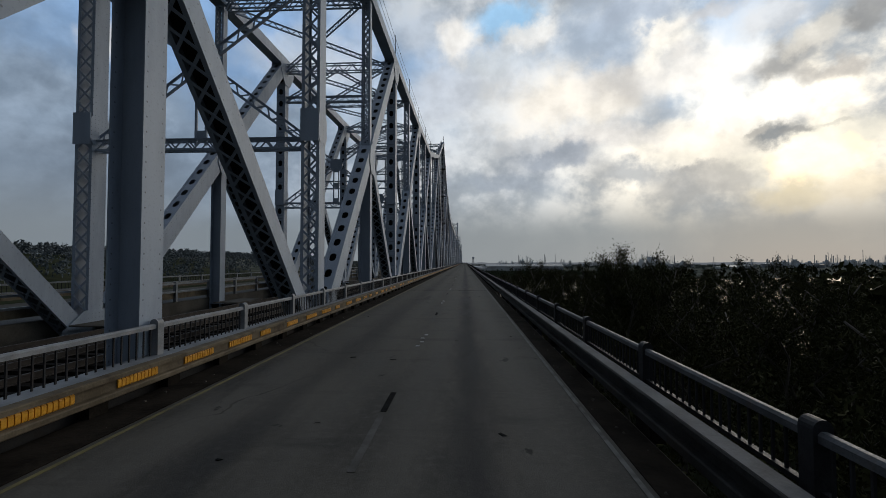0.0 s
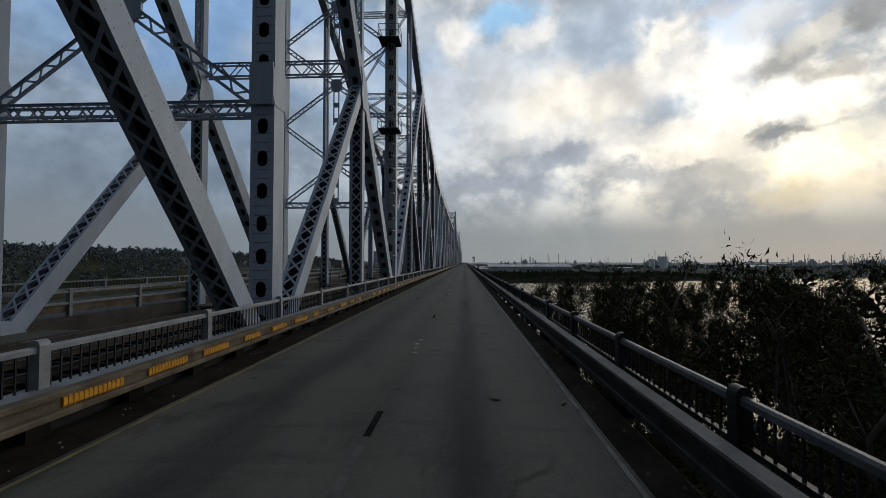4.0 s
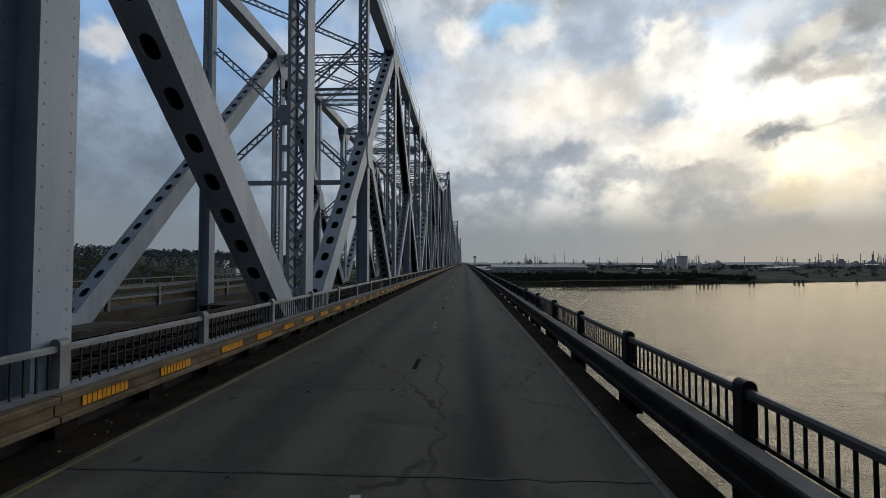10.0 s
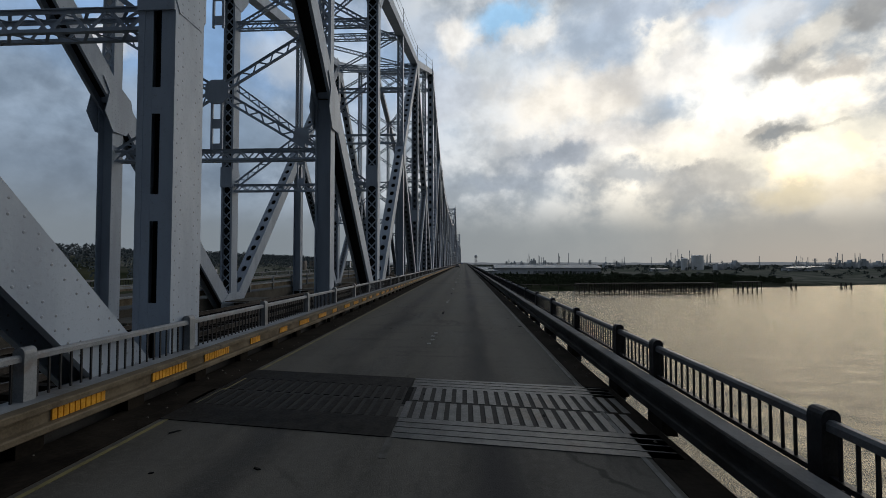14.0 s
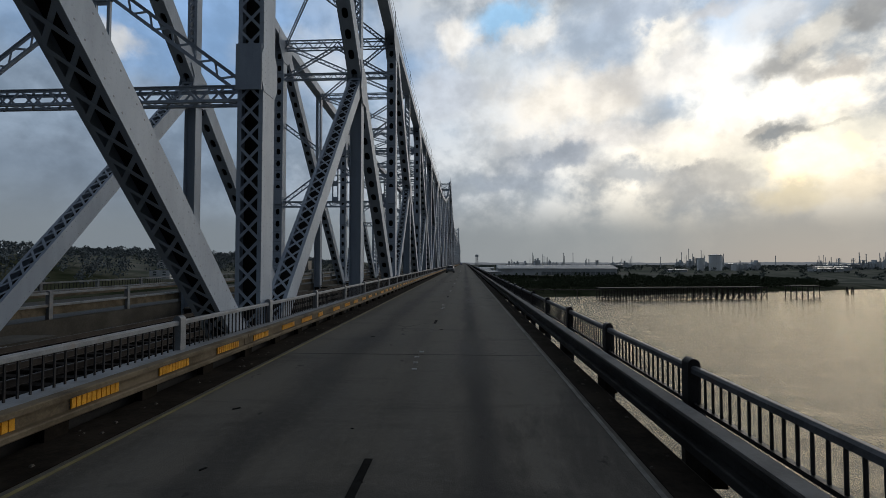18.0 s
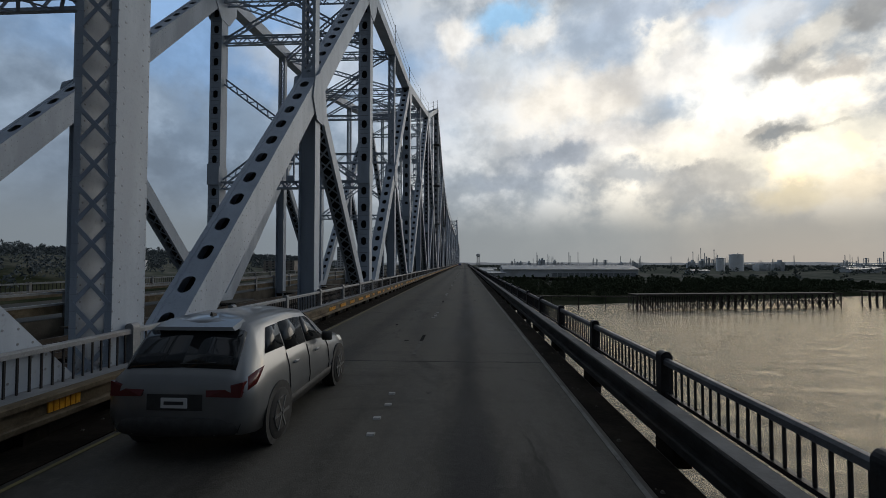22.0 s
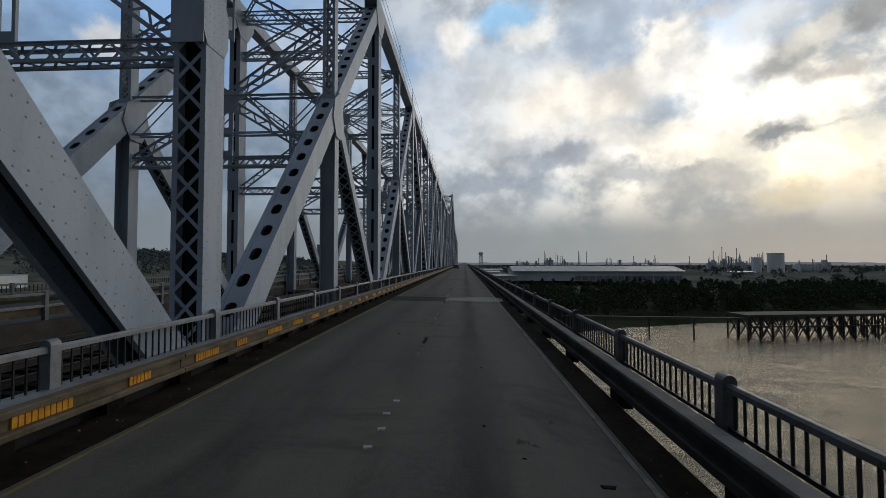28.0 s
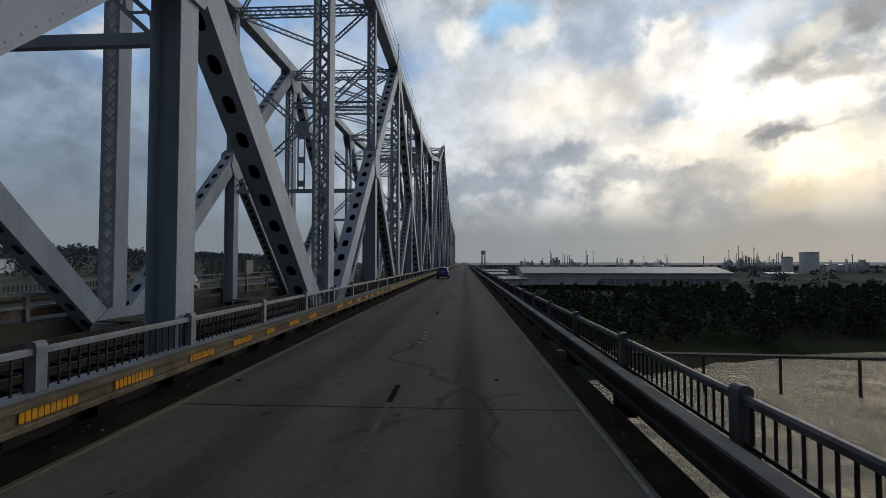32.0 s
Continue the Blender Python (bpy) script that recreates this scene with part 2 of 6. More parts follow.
M_STEEL = steel_paint("bridge_steel_paint", (0.26, 0.308, 0.375), (0.355, 0.412, 0.488))
M_GUSSET = steel_paint("joint_plate_paint", (0.26, 0.308, 0.375), (0.355, 0.412, 0.488), rivets="grid")
M_LACE = steel_paint("lacing_paint", (0.265, 0.312, 0.378), (0.36, 0.415, 0.49), rivets="")
M_LEDGE = surface("ledge_pale_paint", (0.15, 0.163, 0.18), (0.25, 0.263, 0.28), 1.8, 0.6, 0.0, 0.2, 24, (0.10, 0.085, 0.07), 0.6, 1.0)
# outer top rail: sky light put into a paler grey, with rust stains
M_RAIL_TOP = surface("rail_top_weathered_lit", (0.055, 0.058, 0.064), (0.12, 0.125, 0.132), 2.5, 0.5, 0.0, 0.15, 40, (0.10, 0.06, 0.04), 0.5, 1.4, spec=0.3)
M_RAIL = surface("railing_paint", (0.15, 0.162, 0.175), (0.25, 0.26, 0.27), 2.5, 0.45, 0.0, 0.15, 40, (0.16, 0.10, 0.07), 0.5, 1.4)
# pickets and outer posts: backlit shade put into near-black paint, with rust
M_RAIL_DARK = surface("railing_weathered_shaded", (0.012, 0.012, 0.014), (0.034, 0.035, 0.038), 2.5, 0.5, 0.0, 0.15, 40, (0.04, 0.025, 0.018), 0.5, 1.4, spec=0.2)
M_BEAM = surface("barrier_cream_paint", (0.09, 0.070, 0.044), (0.185, 0.147, 0.098), 1.6, 0.7, 0.0, 0.2, 24, (0.045, 0.030, 0.020), 0.8, 1.1, spec=0.2)
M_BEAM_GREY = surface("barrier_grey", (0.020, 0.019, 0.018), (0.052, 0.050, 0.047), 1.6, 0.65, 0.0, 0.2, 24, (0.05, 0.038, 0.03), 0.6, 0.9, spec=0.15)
M_REFLECT = surface("amber_reflector", (0.62, 0.27, 0.012), (0.82, 0.40, 0.03), 8, 0.35, 0.0, 0.1, 60)
M_CONC = surface("deck_concrete", (0.060, 0.054, 0.045), (0.11, 0.10, 0.084), 0.7, 0.85, 0.0, 0.2, 14, (0.06, 0.055, 0.05), 0.6, 0.5, spec=0.15)
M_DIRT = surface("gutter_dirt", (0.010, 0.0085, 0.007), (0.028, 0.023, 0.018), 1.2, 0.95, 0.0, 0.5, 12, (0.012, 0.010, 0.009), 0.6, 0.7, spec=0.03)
M_DARKSTEEL = surface("floor_steel", (0.022, 0.022, 0.023), (0.045, 0.044, 0.043), 1.0, 0.6, 0.0, 0.2, 20, (0.03, 0.02, 0.014), 0.6, 0.8, spec=0.1)
M_TIE = surface("timber_tie", (0.010, 0.009, 0.008), (0.026, 0.022, 0.019), 3, 0.9, 0.0, 0.4, 30, spec=0.05)
M_TRACK = surface("track_steel", (0.03, 0.022, 0.018), (0.06, 0.048, 0.04), 3, 0.6, 0.2, 0.1, 40)
M_YELLOW = surface("yellow_line_paint", (0.11, 0.095, 0.035), (0.19, 0.16, 0.06), 3, 0.75, 0.0, 0.2, 30, (0.07, 0.065, 0.05), 0.8, 1.3)
M_WHITE = surface("white_line_paint", (0.11, 0.108, 0.10), (0.20, 0.198, 0.185), 3, 0.75, 0.0, 0.2, 30, (0.055, 0.05, 0.043), 0.95, 1.0, spec=0.1)
M_BLACK = surface("black_marking", (0.006, 0.006, 0.006), (0.014, 0.014, 0.014), 4, 0.9, 0.0, 0.2, 40, spec=0.05)
M_GRATE = surface("joint_steel", (0.05, 0.05, 0.05), (0.095, 0.095, 0.092), 4, 0.45, 0.5, 0.15, 30, (0.08, 0.05, 0.03), 0.5, 1.1)
M_GRATE_DIRTY = surface("joint_steel_oily", (0.008, 0.0075, 0.007), (0.022, 0.020, 0.018), 4, 0.7, 0.1, 0.15, 30, spec=0.1)
# lower-chord steel with the shade put into its colour
M_CHORD_SHADE = steel_paint("shaded_chord_paint", (0.012, 0.013, 0.014), (0.035, 0.037, 0.039), rivets="")
# near-black for joint troughs and the painted shade inside members
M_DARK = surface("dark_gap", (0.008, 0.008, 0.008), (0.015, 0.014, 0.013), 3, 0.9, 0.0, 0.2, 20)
M_BARK = surface("bark", (0.06, 0.05, 0.04), (0.11, 0.095, 0.08), 3, 0.95, 0.0, 0.4, 20)


def ground_material():
    """Dark wet soil by the river; fields beyond the levee paled for distance haze."""
    m, k, b = base("riverbank_soil")
    pos = k.n("ShaderNodeNewGeometry").outputs["Position"]
    n1 = k.noise(pos, 0.02, 6, 0.6)
    n2 = k.noise(pos, 0.9, 3, 0.6)
    wet = k.mix(k.ramp(n1, 0.35, 0.65), (0.026, 0.032, 0.018), (0.060, 0.062, 0.040))
    hazed = k.mix(k.ramp(n1, 0.35, 0.65), (0.085, 0.095, 0.075), (0.17, 0.165, 0.14))
    y = k.n("ShaderNodeSeparateXYZ", ins={0: pos}).outputs[1]
    col = k.mix(k.ramp(k.math("ADD", y, k.math("MULTIPLY", n1, 120)), 1080, 1240), wet, hazed)
    k.link(col, b.inputs["Base Color"])
    b.inputs["Roughness"].default_value = 0.95
    b.inputs["Specular IOR Level"].default_value = 0.0
    k.link(k.n("ShaderNodeBump", ins={"Strength": 0.3, "Distance": 0.1, "Height": n2}).outputs[0], b.inputs["Normal"])
    return m


M_GROUND = ground_material()


def road_material():
    m, k, b = base("road_surface")
    pos = k.n("ShaderNodeNewGeometry").outputs["Position"]
    s = k.n("ShaderNodeSeparateXYZ", ins={0: pos})
    n1 = k.noise(k.vmath("MULTIPLY", pos, (1.0, 0.25, 1)), 0.8, 8, 0.66)
    n2 = k.noise(pos, 55, 4, 0.65)
    n3 = k.noise(k.vmath("MULTIPLY", pos, (0.55, 0.16, 1)), 0.42, 5, 0.6)
    n4 = k.noise(pos, 9.0, 5, 0.7)
    col = k.mix(k.ramp(n1, 0.34, 0.66), (0.048, 0.0445, 0.038), (0.112, 0.104, 0.090))
    col = k.mix(k.math("MULTIPLY", k.ramp(n4, 0.45, 0.75), 0.45), col, (0.138, 0.129, 0.113))
    col = k.mix(k.math("MULTIPLY", k.ramp(n2, 0.5, 0.75), 0.45), col, (0.185, 0.174, 0.155))
    col = k.mix(k.math("MULTIPLY", k.ramp(n2, 0.5, 0.25), 0.45), col, (0.020, 0.020, 0.019))
    # paler wheel tracks, oil drip along the middle of each lane
    for centre in (-0.75, 1.05, -4.0, -2.15):
        d = k.math("ABSOLUTE", k.math("SUBTRACT", s.outputs[0], centre))
        band = k.ramp(k.math("ADD", d, k.math("MULTIPLY", k.math("SUBTRACT", n1, 0.5), 0.5)), 0.55, 0.05)
        col = k.mix(k.math("MULTIPLY", band, 0.28), col, (0.128, 0.120, 0.107))
    for centre, wide, amount in ((0.12, 0.50, 0.80), (-3.05, 0.55, 0.35)):
        d = k.math("ABSOLUTE", k.math("SUBTRACT", s.outputs[0], centre))
        band = k.ramp(k.math("ADD", d, k.math("MULTIPLY", k.math("SUBTRACT", n1, 0.5), 0.6)), wide, wide * 0.1)
        band = k.math("MULTIPLY", band, k.ramp(n3, 0.28, 0.62, 0.4, 1.0))
        col = k.mix(k.math("MULTIPLY", band, amount), col, (0.019, 0.020, 0.023))
    patch = k.ramp(k.noise(k.vmath("MULTIPLY", pos, (0.8, 0.3, 1)), 0.35, 8, 0.72, 0.8), 0.56, 0.68)
    col = k.mix(k.math("MULTIPLY", patch, 0.6), col, (0.028, 0.027, 0.026))
    # smears lying across the lanes
    smear = k.ramp(k.noise(k.vmath("MULTIPLY", pos, (0.28, 1.25, 1)), 0.9, 6, 0.68, 0.4), 0.52, 0.72)
    col = k.mix(k.math("MULTIPLY", smear, 0.42), col, (0.026, 0.026, 0.026))
    # dark spots of tar and rubber
    spots = k.ramp(k.noise(k.vmath("ADD", k.vmath("MULTIPLY", pos, (1, 0.6, 1)), (5, 9, 1)), 2.6, 4, 0.6), 0.68, 0.74)
    col = k.mix(k.math("MULTIPLY", spots, 0.75), col, (0.014, 0.014, 0.014))
    # fine wandering cracks
    crack = k.n("ShaderNodeTexVoronoi", feature="DISTANCE_TO_EDGE",
                ins={"Vector": k.vmath("ADD", k.vmath("MULTIPLY", pos, (0.5, 0.22, 1)), k.vmath("MULTIPLY", k.n("ShaderNodeTexNoise", ins={"Vector": pos, "Scale": 0.8, "Detail": 4.0}).outputs["Color"], (0.5, 0.5, 0.0))),
                     "Scale": 0.55}).outputs["Distance"]
    line = k.math("MULTIPLY", k.ramp(crack, 0.009, 0.003), k.ramp(n3, 0.55, 0.64))
    col = k.mix(k.math("MULTIPLY", line, 0.6), col, (0.016, 0.015, 0.014))
    k.link(col, b.inputs["Base Color"])
    k.link(k.ramp(n1, 0.3, 0.7, 0.60, 0.85), b.inputs["Roughness"])
    b.inputs["Specular IOR Level"].default_value = 0.12
    height = k.math("ADD", n2, k.math("MULTIPLY", n4, 0.6))
    k.link(k.n("ShaderNodeBump", ins={"Strength": 0.45, "Distance": 0.012, "Height": height}).outputs[0], b.inputs["Normal"])
    return m


M_ROAD = road_material()


def water_material():
    m = bpy.data.materials.new("river_water")
    m.use_nodes = True
    k = Nodes(m.node_tree)
    pos = k.n("ShaderNodeNewGeometry").outputs["Position"]
    swell = k.noise(k.vmath("MULTIPLY", pos, (0.075, 0.13, 1)), 1.0, 8, 0.66, 0.5)
    chop = k.noise(k.vmath("MULTIPLY", pos, (0.45, 0.9, 1)), 0.8, 4, 0.62, 0.3)
    n2 = k.noise(k.vmath("MULTIPLY", pos, (1, 0.45, 1)), 0.012, 5, 0.62, 0.8)
    col = k.mix(k.ramp(n2, 0.35, 0.65), (0.095, 0.082, 0.060), (0.155, 0.136, 0.102))
    height = k.math("ADD", k.math("MULTIPLY", swell, 2.6), k.math("MULTIPLY", chop, 0.75))
    bump = k.n("ShaderNodeBump", ins={"Strength": 1.0, "Distance": 1.35, "Height": height}).outputs[0]
    mud = k.n("ShaderNodeBsdfDiffuse", ins={"Color": col, "Normal": bump}).outputs[0]
    gloss = k.n("ShaderNodeBsdfGlossy", ins={"Color": (1.0, 0.89, 0.70, 1), "Roughness": 0.09, "Normal": bump}).outputs[0]
    facing = k.n("ShaderNodeLayerWeight", ins={"Blend": 0.5}).outputs["Facing"]
    fac = k.math("ADD", 0.24, k.math("MULTIPLY", k.math("POWER", facing, 3.0), 0.45))
    k.link(k.n("ShaderNodeMixShader", ins={0: fac, 1: mud, 2: gloss}).outputs[0], k.n("ShaderNodeOutputMaterial").inputs[0])
    return m


M_WATER = water_material()

# ---------------------------------------------------------------- mesh helpers


class Soup:
    """Collects boxes, plates and prisms into one mesh."""

    def __init__(self):
        self.v, self.f = [], []

    def hexa(self, pts):
        n = len(self.v)
        self.v += [tuple(p) for p in pts]
        for q in ((0, 3, 2, 1), (4, 5, 6, 7), (0, 1, 5, 4), (1, 2, 6, 5), (2, 3, 7, 6), (3, 0, 4, 7)):
            self.f.append(tuple(n + i for i in q))
        return self

    def box(self, x0, x1, y0, y1, z0, z1):
        return self.hexa([(x0, y0, z0), (x1, y0, z0), (x1, y1, z0), (x0, y1, z0),
                          (x0, y0, z1), (x1, y0, z1), (x1, y1, z1), (x0, y1, z1)])

    def bar(self, a, b, wide, thick, side=(1, 0, 0)):
        """A flat bar from a to b; side gives the direction of its thickness."""
        a, b, s = Vector(a), Vector(b), Vector(side).normalized()
        d = (b - a).normalized()
        n = d.cross(s)
        if n.length < 1e-6:
            n = d.orthogonal()
        n = n.normalized() * wide / 2
        s = n.cross(d).normalized() * thick / 2
        return self.hexa([a - n - s, a + n - s, a + n + s, a - n + s, b - n - s, b + n - s, b + n + s, b - n + s])

    def prism(self, outline, axis, lo, hi):
        """A polygon pushed along an axis (0, 1 or 2)."""
        n, k = len(self.v), len(outline)
        for h in (lo, hi):
            for p, q in outline:
                c = [p, q]
                c.insert(axis, h)
                self.v.append(tuple(c))
        self.f.append(tuple(range(n + k - 1, n - 1, -1)))
        self.f.append(tuple(range(n + k, n + 2 * k)))
        for i in range(k):
            j = (i + 1) % k
            self.f.append((n + i, n + j, n + k + j, n + k + i))
        return self

    def tube(self, pts, radii, sides=6):
        n = len(self.v)
        for i, p in enumerate(pts):
            p = Vector(p)
            d = (Vector(pts[min(i + 1, len(pts) - 1)]) - Vector(pts[max(i - 1, 0)])).normalized()
            u = d.orthogonal().normalized()
            v = d.cross(u)
            for s in range(sides):
                a = 2 * math.pi * s / sides
                self.v.append(tuple(p + (u * math.cos(a) + v * math.sin(a)) * radii[i]))
        for i in range(len(pts) - 1):
            for s in range(sides):
                t = (s + 1) % sides
                self.f.append((n + i * sides + s, n + i * sides + t, n + (i + 1) * sides + t, n + (i + 1) * sides + s))
        self.f.append(tuple(n + s for s in range(sides - 1, -1, -1)))
        self.f.append(tuple(n + (len(pts) - 1) * sides + s for s in range(sides)))
        return self

    def mesh(self, name, material, smooth=False):
        me = bpy.data.meshes.new(name)
        me.from_pydata(self.v, [], self.f)
        me.materials.append(material)
        if smooth:
            me.polygons.foreach_set("use_smooth", [True] * len(me.polygons))
        me.update()
        return me


def part(name, me, parent, m=None, label=""):
    """Links a mesh (or a Soup made into one) as a part under its thing."""
    ob = new(name, me)
    ob.parent = parent
    if m is not None:
        ob.matrix_basis = m
    if label:
        ob["label"] = label
    return ob


def thing(name, label, category, group="", kind="", at=(0, 0, 0)):
    ob = new(name)
    ob.location = at
    ob.empty_display_size = 0.2
    return tagged(ob, label, category, group, kind)


def solid(name, me, label="", category="", group="", kind=""):
    return tagged(new(name, me), label, category, group, kind)


def flat_grid(x0, x1, y0, y1, nx, ny, height):
    """A sheet with heights from a function."""
    me_v = [(x0 + (x1 - x0) * i / nx, y0 + (y1 - y0) * j / ny) for j in range(ny + 1) for i in range(nx + 1)]
    v = [(x, y, height(x, y)) for x, y in me_v]
    f = [(j * (nx + 1) + i, j * (nx + 1) + i + 1, (j + 1) * (nx + 1) + i + 1, (j + 1) * (nx + 1) + i) for j in range(ny) for i in range(nx)]
    return v, f


# ---------------------------------------------------------------- the plan of the bridge
X_TRUSS, X_FAR = -6.6, -16.8
TOWERS = (128.0, 393.9, 597.0, 862.0)
SIDE = 10.07
Z_FOOT = -1.2
MAIN = []


def run(y0, y1, slants, tops):
    """Main nodes from y0 up to (not with) y1: chord height at each, and the slant of each main panel."""
    n = len(slants)
    for i, s in enumerate(slants):
        MAIN.append((y0 + (y1 - y0) * i / n, tops[min(i, len(tops) - 1)], s))


run(79.2 - 12 * SIDE, 79.2, "//////", (19.4, 19.7, 20.0, 20.3, 20.8, 21.4))
run(79.2, 128.0, "/\\", (22.4, 28.0))
run(128.0, 178.2, "/\\", (38.0, 28.0))
run(178.2, 303.1, "//\\/\\/", (22.6, 21.0))
run(303.1, 344.0, "\\\\", (21.0,))
run(344.0, 393.9, "/\\", (22.6, 28.0))
run(393.9, 443.6, "/\\", (38.0, 28.0))
run(443.6, 546.4, "\\\\X//", (22.6, 21.0))
run(546.4, 597.0, "/\\", (22.6, 28.0))
run(597.0, 646.6, "/\\", (38.0, 28.0))
run(646.6, 687.4, "//", (22.6, 21.0))
run(687.4, 811.8, "\\/\\/\\\\", (21.0,))
run(811.8, 862.0, "/\\", (22.6, 28.0))
run(862.0, 912.0, "/\\", (38.0, 28.0))
run(912.0, 912.0 + 10 * SIDE, "\\\\\\\\\\", (22.4, 21.4, 20.8, 20.3, 20.0))
MAIN.append((912.0 + 10 * SIDE, 19.5, ""))

CACHE = {}


def lace_face(s, y, w, length, pitch, bar=0.085):
    n = max(1, round(length / pitch))
    st = length / n
    t = 0.010
    for i in range(n):
        for sg in (1, -1):
            s.bar((-sg * w / 2, y + sg * t * 0.6, i * st), (sg * w / 2, y + sg * t * 0.6, (i + 1) * st), bar, t, (0, 1, 0))
    for z in (0.25, length - 0.25):
        s.box(-w / 2, w / 2, y - 0.008, y + 0.008, z - 0.35, z + 0.35)


def perf_face(s, y, w, length, pitch, hw, hl):
    """Cover plate with rows of oval hand holes."""
    n = max(1, round(length / pitch))
    st = length / n
    k = 16
    t = 0.010
    for i in range(n):
        zc = (i + 0.5) * st
        base_n = len(s.v)
        for side in (-t, t):
            for j in range(k):
                a = 2 * math.pi * j / k
                c, sn = math.cos(a), math.sin(a)
                s.v.append((hw * c, y + side, zc + (hl - hw) * (1 if sn > 1e-6 else -1 if sn < -1e-6 else 0) + hw * sn))
            for j in range(k):
                a = 2 * math.pi * j / k
                c, sn = math.cos(a), math.sin(a)
                f = min((w / 2) / max(abs(c), 1e-6), (st / 2) / max(abs(sn), 1e-6))
                if j % 4 == 2:
                    s.v.append((math.copysign(w / 2, c), y + side, zc + math.copysign(st / 2, sn)))
                else:
                    s.v.append((c * f, y + side, zc + sn * f))
        for j in range(k):
            q = (j + 1) % k
            s.f.append((base_n + j, base_n + q, base_n + k + q, base_n + k + j))
            s.f.append((base_n + 2 * k + q, base_n + 2 * k + j, base_n + 3 * k + j, base_n + 3 * k + q))
            s.f.append((base_n + j, base_n + 2 * k + j, base_n + 2 * k + q, base_n + q))


def weld(s):
    """Joins corners that meet, so that a plate is one piece."""
    seen, remap, v = {}, [], []
    for p in s.v:
        k = (round(p[0], 3), round(p[1], 3), round(p[2], 3))
        if k not in seen:
            seen[k] = len(v)
            v.append(p)
        remap.append(seen[k])
    s.v, s.f = v, [tuple(remap[i] for i in q) for q in s.f]


def channel(sg, w, d, length):
    """One rolled channel: a web plate in the truss plane with lips turned inwards."""
    t, lip, x = 0.022, 0.11, sg * w / 2
    i = -sg
    out = [(x - i * t, -d / 2), (x + i * lip, -d / 2), (x + i * lip, -d / 2 + 0.024), (x + i * t, -d / 2 + 0.024),
           (x + i * t, d / 2 - 0.024), (x + i * lip, d / 2 - 0.024), (x + i * lip, d / 2), (x - i * t, d / 2)]
    return Soup().prism(out[::-1] if sg > 0 else out, 2, 0, length).mesh("channel", M_STEEL)


def member_mesh(style, length, w, d):
    """Meshes of one built-up member: its own mesh, then (name, mesh) of the pieces on it. Its axis is z, its webs lie in the truss plane."""
    length = round(length, 1)
    key = (style, length, w, d)
    if key in CACHE:
        return CACHE[key]
    t, c = 0.022, Soup()
    if style == "solid":
        q, r = 0.02, w / 2 - 0.03
        out = [(-w / 2, -d / 2), (-r, -d / 2), (-r, -q), (r, -q), (r, -d / 2), (w / 2, -d / 2),
               (w / 2, d / 2), (r, d / 2), (r, q), (-r, q), (-r, d / 2), (-w / 2, d / 2)]
        made = (Soup().prism(out, 2, 0, length).mesh("box_member", M_STEEL), [])
    else:
        pieces = [("channel", channel(-1, w, d, length))]
        if style in ("lace", "lattice"):
            for e in (-1, 1):
                lace_face(c, e * d / 2, w - 0.06, length, w * 0.95)
            # dark sheet added inside wide laced members to imitate their inner shade
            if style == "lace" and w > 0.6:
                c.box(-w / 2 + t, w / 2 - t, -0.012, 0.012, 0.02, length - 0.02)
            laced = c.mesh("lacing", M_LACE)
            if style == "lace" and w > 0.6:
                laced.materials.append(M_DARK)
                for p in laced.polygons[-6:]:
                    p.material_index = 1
            pieces.append(("lacing", laced))
        elif style == "perf":
            for e in (-1, 1):
                c = Soup()
                perf_face(c, e * (d / 2 - 0.03), w - 2 * t, length, w * 1.45, w * 0.235, w * 0.35)
                weld(c)
                pieces.append(("perforated_plate", c.mesh("perforated_plate", M_STEEL)))
            # dark sheet added behind the hand holes, standing for shade inside
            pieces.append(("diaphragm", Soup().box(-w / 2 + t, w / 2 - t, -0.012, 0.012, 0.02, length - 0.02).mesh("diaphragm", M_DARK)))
        elif style == "open":
            perf_face(c, 0.03 - d / 2, w - 2 * t, length, w * 1.45, w * 0.235, w * 0.35)
            weld(c)
            pieces.append(("perforated_plate", c.mesh("perforated_plate", M_STEEL)))
            # added dark sheet blackens the open underside like shade
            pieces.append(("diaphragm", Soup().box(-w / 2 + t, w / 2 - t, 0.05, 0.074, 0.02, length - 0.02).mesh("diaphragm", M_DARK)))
        elif style == "chord":
            pieces.append(("cover_plate", Soup().box(-w / 2 + t, w / 2 - t, d / 2 - 0.04, d / 2 - 0.004, 0, length).mesh("cover_plate", M_STEEL)))
            lace_face(c, -d / 2, w - 0.06, length, w * 1.1)
            pieces.append(("lacing", c.mesh("lacing", M_LACE)))
        elif style == "slot":
            for e in (-1, 1):
                c = Soup()
                n = max(1, round(length / 2.2))
                y = e * (d / 2 - 0.03)
                for i in range(n):
                    z0 = i * length / n
                    c.box(-w / 2 + t, w / 2 - t, y - 0.01, y + 0.01, z0, z0 + 0.55)
                for x0, x1 in ((-w / 2 + t, -0.09), (0.09, w / 2 - t)):
                    c.box(x0, x1, y - 0.014, y + 0.006, 0, length)
                pieces.append(("batten", c.mesh("batten", M_STEEL)))
            # dark sheet added so the slots read as shaded
            pieces.append(("diaphragm", Soup().box(-w / 2 + t, w / 2 - t, -0.012, 0.012, 0.02, length - 0.02).mesh("diaphragm", M_DARK)))
        made = (channel(1, w, d, length), pieces)
    CACHE[key] = made
    return made


